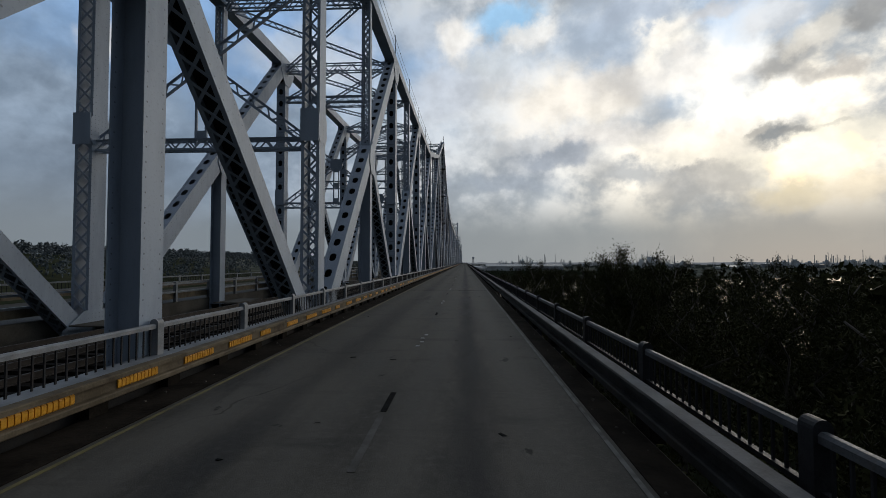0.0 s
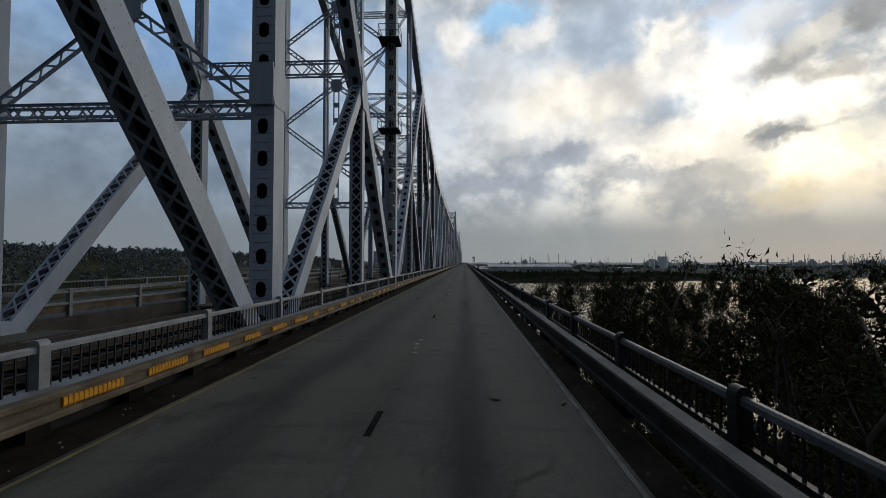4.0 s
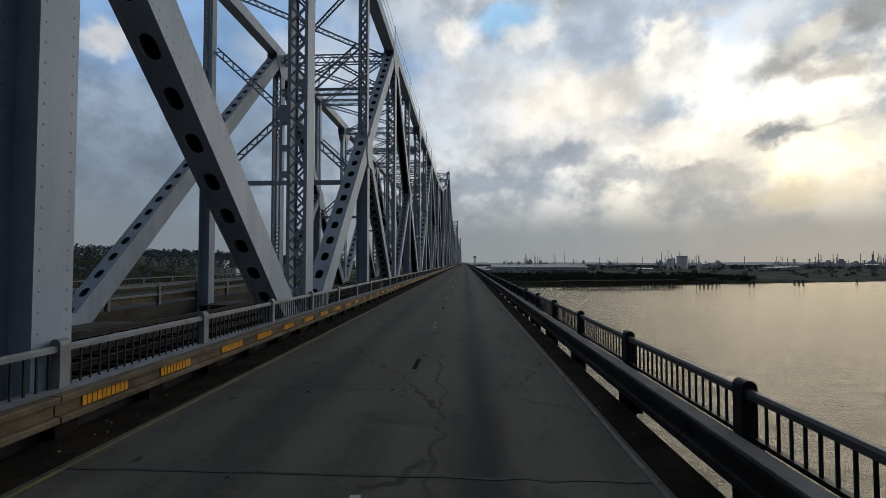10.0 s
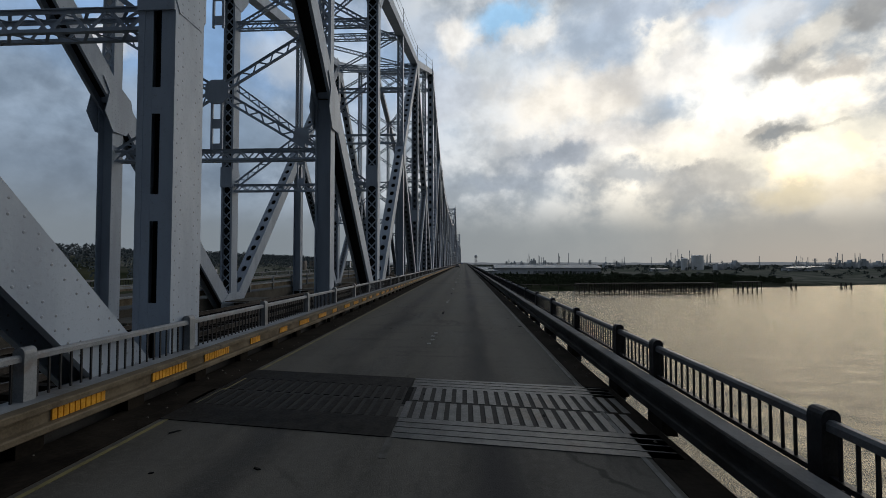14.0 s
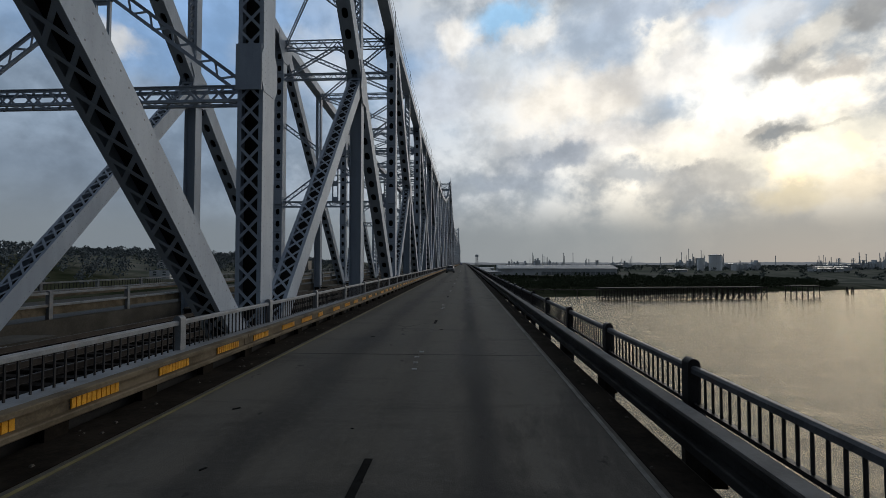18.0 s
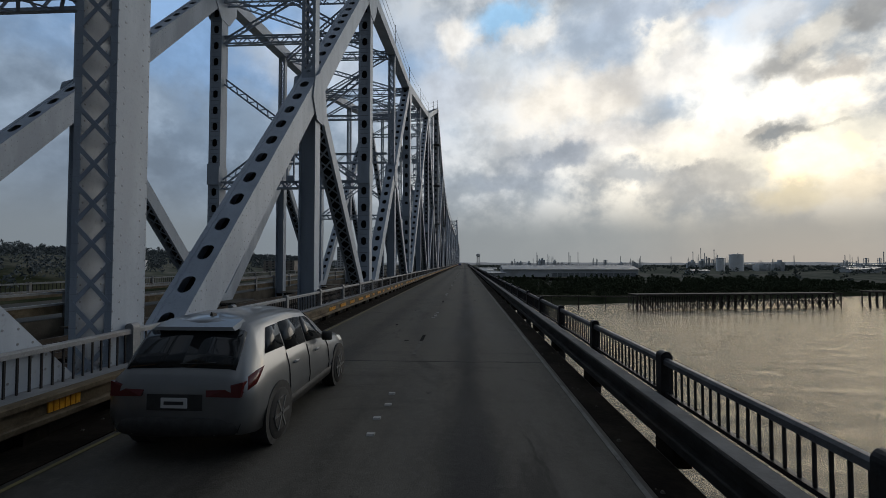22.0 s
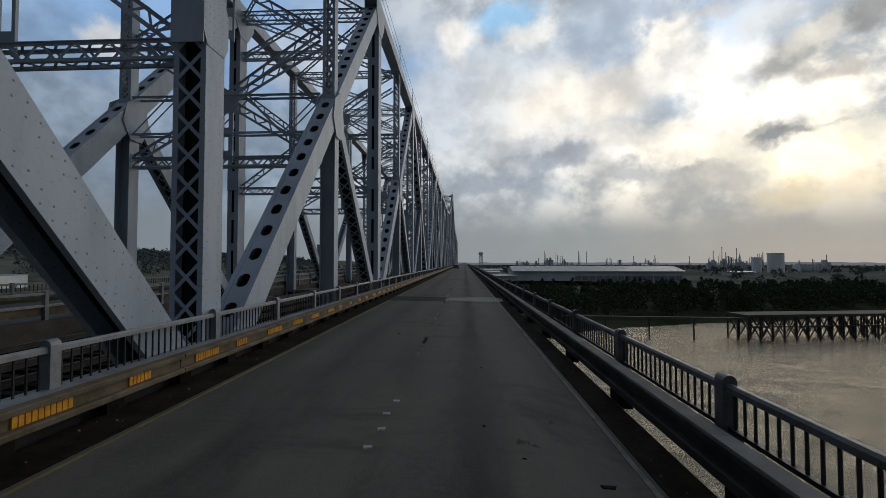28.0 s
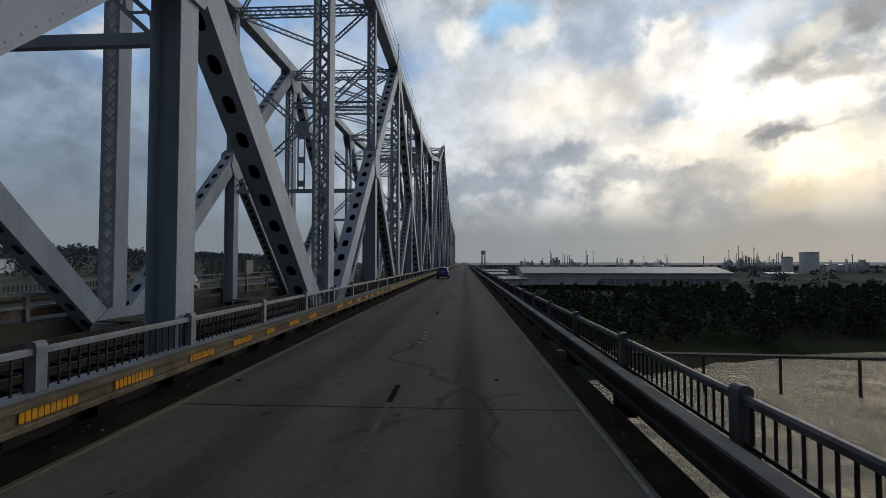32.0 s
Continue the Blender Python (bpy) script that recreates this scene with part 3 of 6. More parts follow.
def member(name, parent, a, b, style, w=0.72, d=0.72, label=""):
    """A built-up member from a to b, both (y, z), in the truss plane."""
    (y0, z0), (y1, z1) = a, b
    length = math.hypot(y1 - y0, z1 - z0)
    own, pieces = member_mesh(style, length, w, d)
    turn = math.atan2(y1 - y0, z1 - z0)
    m = Matrix.Translation((0, y0, z0)) @ Matrix.Rotation(-turn, 4, "X") @ Matrix.Diagonal((1, 1, length / round(length, 1), 1))
    ob = part(name, own, parent, m, label)
    for pname, me in pieces:
        o = part(pname, me, ob)
        if pname in ("lacing", "batten"):
            o["kind"] = "stuff"
    return ob


def gusset(parent, outline, x, name="gusset_plate"):
    """A pair of plates either side of a joint, outline in (y, z)."""
    key = (name, tuple((round(p, 2), round(q, 2)) for p, q in outline), x)
    y0, z0 = outline[0]
    rel = tuple((round(p - y0, 2), round(q - z0, 2)) for p, q in outline)
    key = ("gusset", rel, x)
    if key not in CACHE:
        s = Soup()
        for sg in (-1, 1):
            lo, hi = sorted((sg * x, sg * (x + 0.03)))
            s.prism(list(rel) if sg > 0 else list(rel), 0, lo, hi)
        CACHE[key] = s.mesh(name, M_GUSSET)
    return part(name, CACHE[key], parent, Matrix.Translation((0, y0, z0)))


def top_at(y):
    for (y0, t0, _), (y1, t1, _) in zip(MAIN, MAIN[1:]):
        if y0 <= y <= y1:
            return t0 + (t1 - t0) * (y - y0) / (y1 - y0)
    return MAIN[-1][1]


HINGES = (323.55, 667.0)


def main_style(i, y):
    if any(abs(y - h) < 2 for h in HINGES):
        return "slot"
    if any(abs(y - t) < 1 for t in TOWERS):
        return "perf"
    return "perf" if 30 < y < 128 or 440 < y < 470 or 520 < y < 550 else "lace" if any(abs(y - t) < 52 for t in TOWERS) else "lattice"


def build_truss(x, label):
    tr = thing("bridge_truss", label, "bridge truss", at=(x, 0, 0))
    for i, (y, top, slant) in enumerate(MAIN):
        if y < -25:
            continue
        st = main_style(i, y)
        tower = any(abs(y - t) < 1 for t in TOWERS)
        wide = 0.95 if tower else 0.75
        member("vertical_post", tr, (y, Z_FOOT), (y, top), st, wide, 0.95 if tower or st == "slot" else 0.78)
        gusset(tr, [(y - 1.6, Z_FOOT - 0.6), (y + 1.6, Z_FOOT - 0.6), (y + 1.6, Z_FOOT + 0.75), (y + 0.6, Z_FOOT + 1.5),
                    (y - 0.6, Z_FOOT + 1.5), (y - 1.6, Z_FOOT + 0.75)], wide / 2 + 0.03)
        gusset(tr, [(y - 0.5, top - 2.1), (y + 0.5, top - 2.1), (y + 1.4, top - 0.9), (y + 1.4, top + 0.35), (y - 1.4, top + 0.35),
                    (y - 1.4, top - 0.9)], wide / 2 + 0.03)
        if not slant:
            continue
        y1, top1, _ = MAIN[i + 1]
        ym = (y + y1) / 2
        near_tower = any(abs(ym - t) < 13 for t in TOWERS)
        a0, a1 = (y, Z_FOOT), (y1, Z_FOOT)
        t0, t1 = (y, top), (y1, top1)
        zg = (top1 if slant == "/" else top) / 2 + Z_FOOT / 2
        if slant == "X":
            zg = (top + top1) / 4 + Z_FOOT / 2
        g = (ym, zg)
        hinge_panel = any(abs(y - h) < 2 or abs(y1 - h) < 2 for h in HINGES)
        big = 1.0 if near_tower or (y < 129) else 0.92
        if slant == "/":
            member("main_diagonal", tr, a0, g, "perf", 0.74, big)
            member("main_diagonal", tr, g, t1, "perf", 0.74, big)
            member("sub_diagonal", tr, g, a1, "lace", 0.68, 0.66)
        elif slant == "\\":
            style = "open" if 255 < y < 330 or 600 < y < 668 else "perf"
            member("main_diagonal", tr, t0, g, style, 0.74, big)
            member("main_diagonal", tr, g, a1, style, 0.74, big)
            if not (hinge_panel and abs(y - HINGES[0]) < 2):
                member("sub_diagonal", tr, a0, g, "lace", 0.68, 0.66)
        else:
            for p, q, s in ((a0, g, "lace"), (g, a1, "lace"), (t0, g, "lace"), (g, t1, "lace")):
                member("main_diagonal", tr, p, q, s, 0.72, 0.85)
        member("sub_vertical", tr, (ym, Z_FOOT), g, "lace" if near_tower else "solid", 0.70, 0.62)
        member("hanger", tr, g, (ym, top_at(ym)), "lace", 0.55, 0.5)
        up = 1 if slant == "/" else -1
        dy, dz = (y1 - ym), zg - Z_FOOT
        ln = math.hypot(dy, dz)
        dy, dz = dy / ln, dz / ln
        gusset(tr, [(ym - 0.38, zg - 1.5), (ym + 0.38, zg - 1.5), (ym + dy * 1.25, zg - dz * 0.95), (ym + 0.62, zg + 0.25),
                    (ym + up * dy * 0.9 + 0.36, zg + dz * 1.15), (ym + up * dy * 0.9 - 0.36, zg + dz * 1.15), (ym - 0.62, zg + 0.25),
                    (ym - dy * 1.25, zg - dz * 0.95)], 0.42)
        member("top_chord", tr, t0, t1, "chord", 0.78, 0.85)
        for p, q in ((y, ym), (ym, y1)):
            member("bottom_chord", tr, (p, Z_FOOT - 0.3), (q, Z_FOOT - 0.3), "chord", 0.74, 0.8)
    return tr


near_truss = build_truss(X_TRUSS, "grey riveted steel through truss beside the roadway")
far_truss = build_truss(X_FAR, "grey riveted steel through truss beyond the rail track")


def cross_strut(parent, name, z, x0, x1, y, deep=0.6, wide=0.35):
    """Lattice strut from truss to truss."""
    key = ("strut", deep, wide)
    if key not in CACHE:
        s = Soup()
        L = x1 - x0
        for e in (-1, 1):
            for g in (-1, 1):
                s.box(0, L, g * wide / 2 - 0.05, g * wide / 2 + 0.05, e * deep / 2 - 0.012, e * deep / 2 + 0.012)
                s.box(0, L, g * wide / 2 - 0.01, g * wide / 2 + 0.01, e * deep / 2 - (0.09 if e > 0 else 0), e * deep / 2 + (0 if e > 0 else 0.09))
        n = round(L / deep / 0.9)
        for g in (-1, 1):
            for i in range(n):
                za, zb = (deep / 2, -deep / 2) if i % 2 else (-deep / 2, deep / 2)
                s.bar((L * i / n, g * wide / 2, za), (L * (i + 1) / n, g * wide / 2, zb), 0.07, 0.012, (0, 1, 0))
        for e in (-1, 1):
            for i in range(n):
                ya, yb = (wide / 2, -wide / 2) if i % 2 else (-wide / 2, wide / 2)
                s.bar((L * i / n, ya, e * deep / 2), (L * (i + 1) / n, yb, e * deep / 2), 0.06, 0.012, (0, 0, 1))
        CACHE[key] = s.mesh(name, M_LACE)
    return part(name, CACHE[key], parent, Matrix.Translation((x0, y, z)))


def brace(parent, name, a, b, wide=0.34):
    """A light angle-and-lacing brace between two points."""
    a, b = Vector(a), Vector(b)
    L = (b - a).length
    key = ("brace", round(L, 1), wide)
    if key not in CACHE:
        s = Soup()
        for e in (-1, 1):
            s.box(0, L, -0.05, 0.05, e * wide / 2 - 0.012, e * wide / 2 + 0.012)
            s.box(0, L, -0.012, 0.012, min(e * wide / 2, e * (wide / 2 - 0.1)), max(e * wide / 2, e * (wide / 2 - 0.1)))
        n = max(2, round(L / wide / 1.1))
        for i in range(n):
            za, zb = (wide / 2, -wide / 2) if i % 2 else (-wide / 2, wide / 2)
            s.bar((L * i / n, 0, za), (L * (i + 1) / n, 0, zb), 0.07, 0.012, (0, 1, 0))
        CACHE[key] = s.mesh(name, M_LACE)
    q = (b - a).to_track_quat("X", "Z").to_matrix().to_4x4()
    return part(name, CACHE[key], parent, Matrix.Translation(a) @ q)


hub_me = Soup().prism([(-0.55, -0.28), (-0.28, -0.55), (0.28, -0.55), (0.55, -0.28), (0.55, 0.28), (0.28, 0.55), (-0.28, 0.55), (-0.55, 0.28)][::-1], 1, -0.05, 0.05).mesh("hub_plate", M_STEEL)


def sway_frame(y, z0, z1):
    """Crossed braces with a hub plate, a strut below and a short ladder-like post."""
    zh = (z0 + z1) / 2
    for xa, xb in ((xl, xr), (xr, xl)):
        brace(bracing, "sway_brace", (xa, y, z0 + 0.2), (xm, y, zh), 0.42)
        brace(bracing, "sway_brace", (xm, y, zh), (xb, y, z1 - 0.2), 0.42)
    part("hub_plate", hub_me, bracing, Matrix.Translation((xm, y, zh)))
    key = ("sway_post", round(zh - z0, 1))
    if key not in CACHE:
        L = round(zh - z0, 1)
        s = Soup().box(-0.28, -0.18, -0.04, 0.04, 0, L).box(0.18, 0.28, -0.04, 0.04, 0, L)
        for q in (0.12, 0.5, 0.88):
            s.box(-0.2, 0.2, -0.012, 0.012, L * q - 0.22, L * q + 0.22)
        CACHE[key] = s.mesh("sway_post", M_LACE)
    part("sway_post", CACHE[key], bracing, Matrix.Translation((xm, y, z0)))


def suspended(y):
    return 185 < y < 318 or 675 < y < 805


plate_me = Soup()
for sg in (1,):
    plate_me.prism([(-0.36, -0.7), (0.36, -0.7), (0.52, -0.4), (0.52, 0.4), (0.36, 0.7), (-0.36, 0.7), (-0.52, 0.4), (-0.52, -0.4)], 0, *sorted((sg * 0.402, sg * 0.414)))
plate_me.box(-0.40, 0.40, -0.52, -0.485, -0.7, 0.7)
plate_me = plate_me.mesh("strut_plate", M_GUSSET)
rod_me = Soup().box(xl_ := X_FAR + 0.4, X_TRUSS - 0.4, -0.09, 0.09, -0.14, -0.12).box(xl_, X_TRUSS - 0.4, -0.09, -0.075, -0.13, 0.13).box(xl_, X_TRUSS - 0.4, -0.09, 0.09, 0.12, 0.14).mesh("strut_rod", M_STEEL)
bracing = thing("sway_bracing", "lattice struts and cross braces between the two trusses", "bridge bracing")
xl, xr = X_FAR + 0.4, X_TRUSS - 0.4
xm = (xl + xr) / 2
for i, (y, top, slant) in enumerate(MAIN):
    if y < -12 or y > 905:
        continue
    cross_strut(bracing, "top_strut", top - 0.5, xl, xr, y, 0.75, 0.5)
    zs = 7.6
    if not suspended(y):
        cross_strut(bracing, "portal_strut", zs, xl, xr, y, 0.5, 0.4)
        sway_frame(y, zs, zs + 7.4)
        for x in (X_TRUSS, X_FAR):
            part("strut_plate", plate_me, bracing, Matrix.Translation((x, y, zs + 0.7)))
    cross_strut(bracing, "sway_strut", top - 3.4, xl, xr, y, 0.55, 0.3)
    for x in (xl, xr):
        brace(bracing, "sway_brace", (x, y, top - 3.4), (xm, y, top - 0.7), 0.34)
    for z in range(1, int((top - 20) / 8) + 1):
        sway_frame(y, zs + 7.4 * z, zs + 7.4 * (z + 1))
    if slant:
        y1, top1, _ = MAIN[i + 1]
        ym, tm = (y + y1) / 2, (top + top1) / 2
        cross_strut(bracing, "top_strut", tm - 0.4, xl, xr, ym, 0.6, 0.4)
        zg = (top1 if slant == "/" else top) / 2
        if any(abs(ym - t) < 13 for t in TOWERS) or not (i % 2 or suspended(ym)):
            cross_strut(bracing, "portal_strut", zg + 0.6, xl, xr, ym, 0.9, 0.4)
        if any(abs(ym - q) < 3 for q in (188.6, 209.4, 656.8, 677.2)):
            cross_strut(bracing, "portal_strut", zg - 0.9, xl, xr, ym, 1.9, 0.5)
            for x in (xl, xr):
                brace(bracing, "sway_brace", (x, ym, zg + 3.4), (xm, ym, zg + 0.1), 0.42)
        elif suspended(ym):
            part("strut_rod", rod_me, bracing, Matrix.Translation((0, ym, 7.5)))
            sway_frame(ym, 7.5, 16.5)
        if any(abs(ym - h) < 14 for h in HINGES):
            cross_strut(bracing, "portal_strut", 7.3, xl, xr, ym, 0.5, 0.4)
            sway_frame(ym, 7.3, 13.3)
            sway_frame(ym, 13.3, 19.3)
        for ya, za, yb, zb in ((y, top - 0.5, ym, tm - 0.5), (ym, tm - 0.5, y1, top1 - 0.5)):
            brace(bracing, "lateral_brace", (xl, ya, za), (xr, yb, zb), 0.42)
            brace(bracing, "lateral_brace", (xr, ya, za), (xl, yb, zb), 0.42)


# near-black chord paint stands for the shade beside the track
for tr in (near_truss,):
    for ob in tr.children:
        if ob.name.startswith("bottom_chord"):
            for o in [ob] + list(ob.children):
                o.data.materials[0] = M_CHORD_SHADE
# ---------------------------------------------------------------- decks and roadway
Y0, Y1 = -40.0, 1014.0
Y_END = 1750.0
X_LRAIL, X_RRAIL = -6.0, 3.0
Z_LRAIL, Z_RRAIL = 1.17, 0.975

road = tagged(new("road", Soup().box(-5.75, 2.52, Y0, Y_END, -0.35, 0.0).mesh("road", M_ROAD)), "worn dark concrete two-lane bridge roadway",
              "road", kind="structure")


def strip(name, x0, x1, y0, y1, z, mat, label, thick=0.006):
    return tagged(new(name, Soup().box(x0, x1, y0, y1, z - thick, z).mesh(name, mat)), label, "road marking", kind="structure")


strip("edge_line", -4.835, -4.77, Y0, Y_END, 0.008, M_YELLOW, "faded yellow edge line on the roadway")
strip("edge_line", 1.89, 1.955, Y0, Y_END, 0.008, M_WHITE, "worn white edge line on the roadway")
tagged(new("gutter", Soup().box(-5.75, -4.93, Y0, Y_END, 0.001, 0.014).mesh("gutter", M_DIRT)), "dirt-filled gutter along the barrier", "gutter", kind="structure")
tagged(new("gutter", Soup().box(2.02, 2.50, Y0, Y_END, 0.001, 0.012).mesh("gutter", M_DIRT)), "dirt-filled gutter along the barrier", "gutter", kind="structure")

M_WORN = surface("worn_paint", (0.075, 0.072, 0.066), (0.125, 0.122, 0.115), 3, 0.8, 0, 0.2, 30, (0.05, 0.046, 0.04), 0.95, 2.0, spec=0.1)
DASH = 12.586
dash_first = 7.3
mark = Soup().box(-0.05, 0.05, 0, 1.0, 0.002, 0.009).mesh("lane_dash", M_BLACK)
fade = Soup().box(-0.05, 0.05, 0, 1.9, 0.002, 0.005).mesh("lane_dash_paint", M_WORN)
for i in range(-3, 62):
    d = tagged(new("lane_dash", mark), "short black lane dash on the roadway", "road marking", "lane dashes", "structure")
    d.location = (-1.28, dash_first + DASH * i, 0)
    p = part("worn_paint", fade, d, Matrix.Translation((0, -2.0, 0)), "worn white paint")

stud = Soup().prism([(-0.055, 0.0), (0.055, 0.0), (0.035, 0.022), (-0.035, 0.022)], 0, -0.055, 0.055)
stud_me = stud.mesh("lane_stud", surface("stud_ceramic", (0.20, 0.20, 0.19), (0.38, 0.38, 0.37), 6, 0.4, 0, 0.1, 50))
for i in range(-3, 62):
    for j in range(4):
        s = tagged(new("lane_stud", stud_me), "raised pale lane stud on the roadway", "lane stud", "lane studs")
        s.location = (-1.28 + 0.02 * ((i * 7 + j * 3) % 5 - 2), dash_first + DASH * i + 5.4 + 0.62 * j, 0.001)


# sky light on the flat beam top, put into a paler grey
M_PALE_LEDGE = surface("skylit_ledge", (0.10, 0.10, 0.10), (0.19, 0.19, 0.19), 1.5, 0.8, 0.0, 0.2, 20, (0.06, 0.055, 0.05), 0.6, 0.8)


def barrier(x, sign, name, mat, label, zf):
    """Stepped steel kerb beam on stub blocks with an open slot under it; sign points away from the road."""
    b = thing(name, label, "bridge barrier", kind="structure")
    zb = 0.20 if sign < 0 else 0.165
    wide = 0.20 if sign < 0 else 0.25
    prof = [(0.03, zb), (0.0, zb + 0.02), (0.0, 0.285), (0.015, 0.305), (0.10, 0.315), (0.10, 0.485), (0.0, 0.50), (0.0, 0.565), (0.015, 0.58),
            (wide, 0.58), (wide, zb)]
    y = Y0
    while y < Y_END - 1:
        ln = 20.75 if y < 1000 else 60.0
        s = Soup()
        s.prism([(x + sign * p, q + zf) for p, q in prof][::(1 if sign > 0 else -1)], 1, y + 0.012, min(y + ln, Y_END) - 0.012)
        part("kerb_beam", s.mesh("kerb_beam", mat), b)
        y += ln
    s = Soup()
    if sign < 0:
        y = Y0
        while y < Y1:
            s.box(x - 0.2, x - 0.06, y, y + 0.35, 0.0, 0.205 + zf)
            y += 1.729
        part("ledge", Soup().box(x - 0.66, x - 0.202, Y0, Y_END, 0.30, 0.565).mesh("ledge", M_LEDGE), b, None, "pale grey painted ledge")
    else:
        for y in R_POSTS:
            s.box(x + 0.02, x + 0.24, y - 1.2, y - 0.72, -0.10, zb + 0.005 + zf)
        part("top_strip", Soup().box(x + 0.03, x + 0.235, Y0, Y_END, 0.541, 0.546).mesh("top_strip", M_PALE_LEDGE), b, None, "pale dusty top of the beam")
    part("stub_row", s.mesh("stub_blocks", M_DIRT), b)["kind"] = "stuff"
    return b


# posts of the outer railing stand evenly between the deck joints
R_POSTS = []
for ya, yb, bays in ((-40.6, 7.7, 14), (7.7, 31.55, 7), (31.55, 143.07, 32), (143.07, 322.26, 52), (322.26, 324.07, 1), (324.07, 392.71, 20), (392.71, 394.7, 1),
                     (394.7, 436.1, 12), (436.1, 480.1, 13), (480.1, 665.8, 54), (665.8, 1014.0, 101)):
    R_POSTS += [ya + (yb - ya) * i / bays for i in range(bays)]

left_barrier = barrier(-5.60, -1, "left_barrier", M_BEAM, "cream-painted steel kerb beam with amber reflectors", 0.0)
right_barrier = barrier(2.55, 1, "right_barrier", M_BEAM_GREY, "weathered grey steel kerb beam over open slots", -0.04)

rr = random.Random(31)
ref_mes = []
for ln in (0.95, 1.03, 1.12, 0.86, 0.6):
    ref = Soup()
    for i in range(int(ln / 0.085)):
        ref.prism([(0.0, 0.322), (0.012, 0.322), (0.028, 0.345), (0.028, 0.445), (0.012, 0.472), (0.0, 0.472)], 1, 0.005 + i * 0.085, 0.073 + i * 0.085)
    ref_mes.append(ref.mesh("reflector", M_REFLECT))
rest = Soup()
for i in range(590):
    y = -24 + i * 1.729 + rr.uniform(-0.12, 0.12)
    if rr.random() < 0.06:
        continue
    if i < 110:
        part("reflector", ref_mes[rr.randrange(5)], left_barrier, Matrix.Translation((-5.70, y, 0)), "amber ribbed reflector")
    else:
        for k in range(rr.choice((10, 10, 11, 6))):
            rest.box(-5.70, -5.675, y + k * 0.085, y + k * 0.085 + 0.068, 0.325, 0.47)
part("reflector_row", rest.mesh("reflectors", M_REFLECT), left_barrier, None, "amber ribbed reflectors")["kind"] = "stuff"
# broken stones and litter lying in the gutters
grit = Soup()
for i in range(3000):
    y = rr.uniform(-5, 780)
    x = rr.uniform(-5.6, -5.1) if rr.random() < 0.6 else rr.uniform(2.05, 2.42)
    q = rr.uniform(0.008, 0.028)
    grit.hexa([(x - q, y - q * 0.8, 0.012), (x + q, y - q, 0.012), (x + q * 0.9, y + q, 0.012), (x - q, y + q * 0.7, 0.012),
               (x - q * 0.5, y - q * 0.4, 0.012 + q), (x + q * 0.6, y - q * 0.5, 0.012 + q * 0.8), (x + q * 0.4, y + q * 0.5, 0.012 + q), (x - q * 0.4, y + q * 0.4, 0.012 + q * 0.9)])
tagged(new("gutter_grit", grit.mesh("gutter_grit", M_CONC)), "loose stones and grit lying in the gutters", "debris", kind="stuff")

scraps = Soup()
for i in range(420):
    y, x, a = rr.uniform(-5, 780), rr.uniform(-4.6, 1.8), rr.uniform(0, 3.1)
    q, h = rr.uniform(0.02, 0.09), rr.uniform(0.004, 0.012)
    u, v = Vector((math.cos(a), math.sin(a), 0)) * q, Vector((-math.sin(a), math.cos(a), 0)) * q * rr.uniform(0.2, 0.6)
    c = Vector((x, y, 0.002))
    scraps.hexa([c - u - v, c + u - v * 0.6, c + u * 0.8 + v, c - u * 0.7 + v] + [p + Vector((0, 0, h)) for p in (c - u * 0.8 - v * 0.8, c + u * 0.9 - v * 0.5, c + u * 0.7 + v * 0.8, c - u * 0.6 + v * 0.8)])
tagged(new("road_litter", scraps.mesh("road_litter", M_BLACK)), "small dark scraps of rubber and bark lying on the roadway", "debris", kind="stuff")

# ---------------------------------------------------------------- railings
POSTS = []
for (a, _, sl), (b, _, _) in zip(MAIN, MAIN[1:]):
    for k in range(6):
        POSTS.append(a + (b - a) * k / 6)


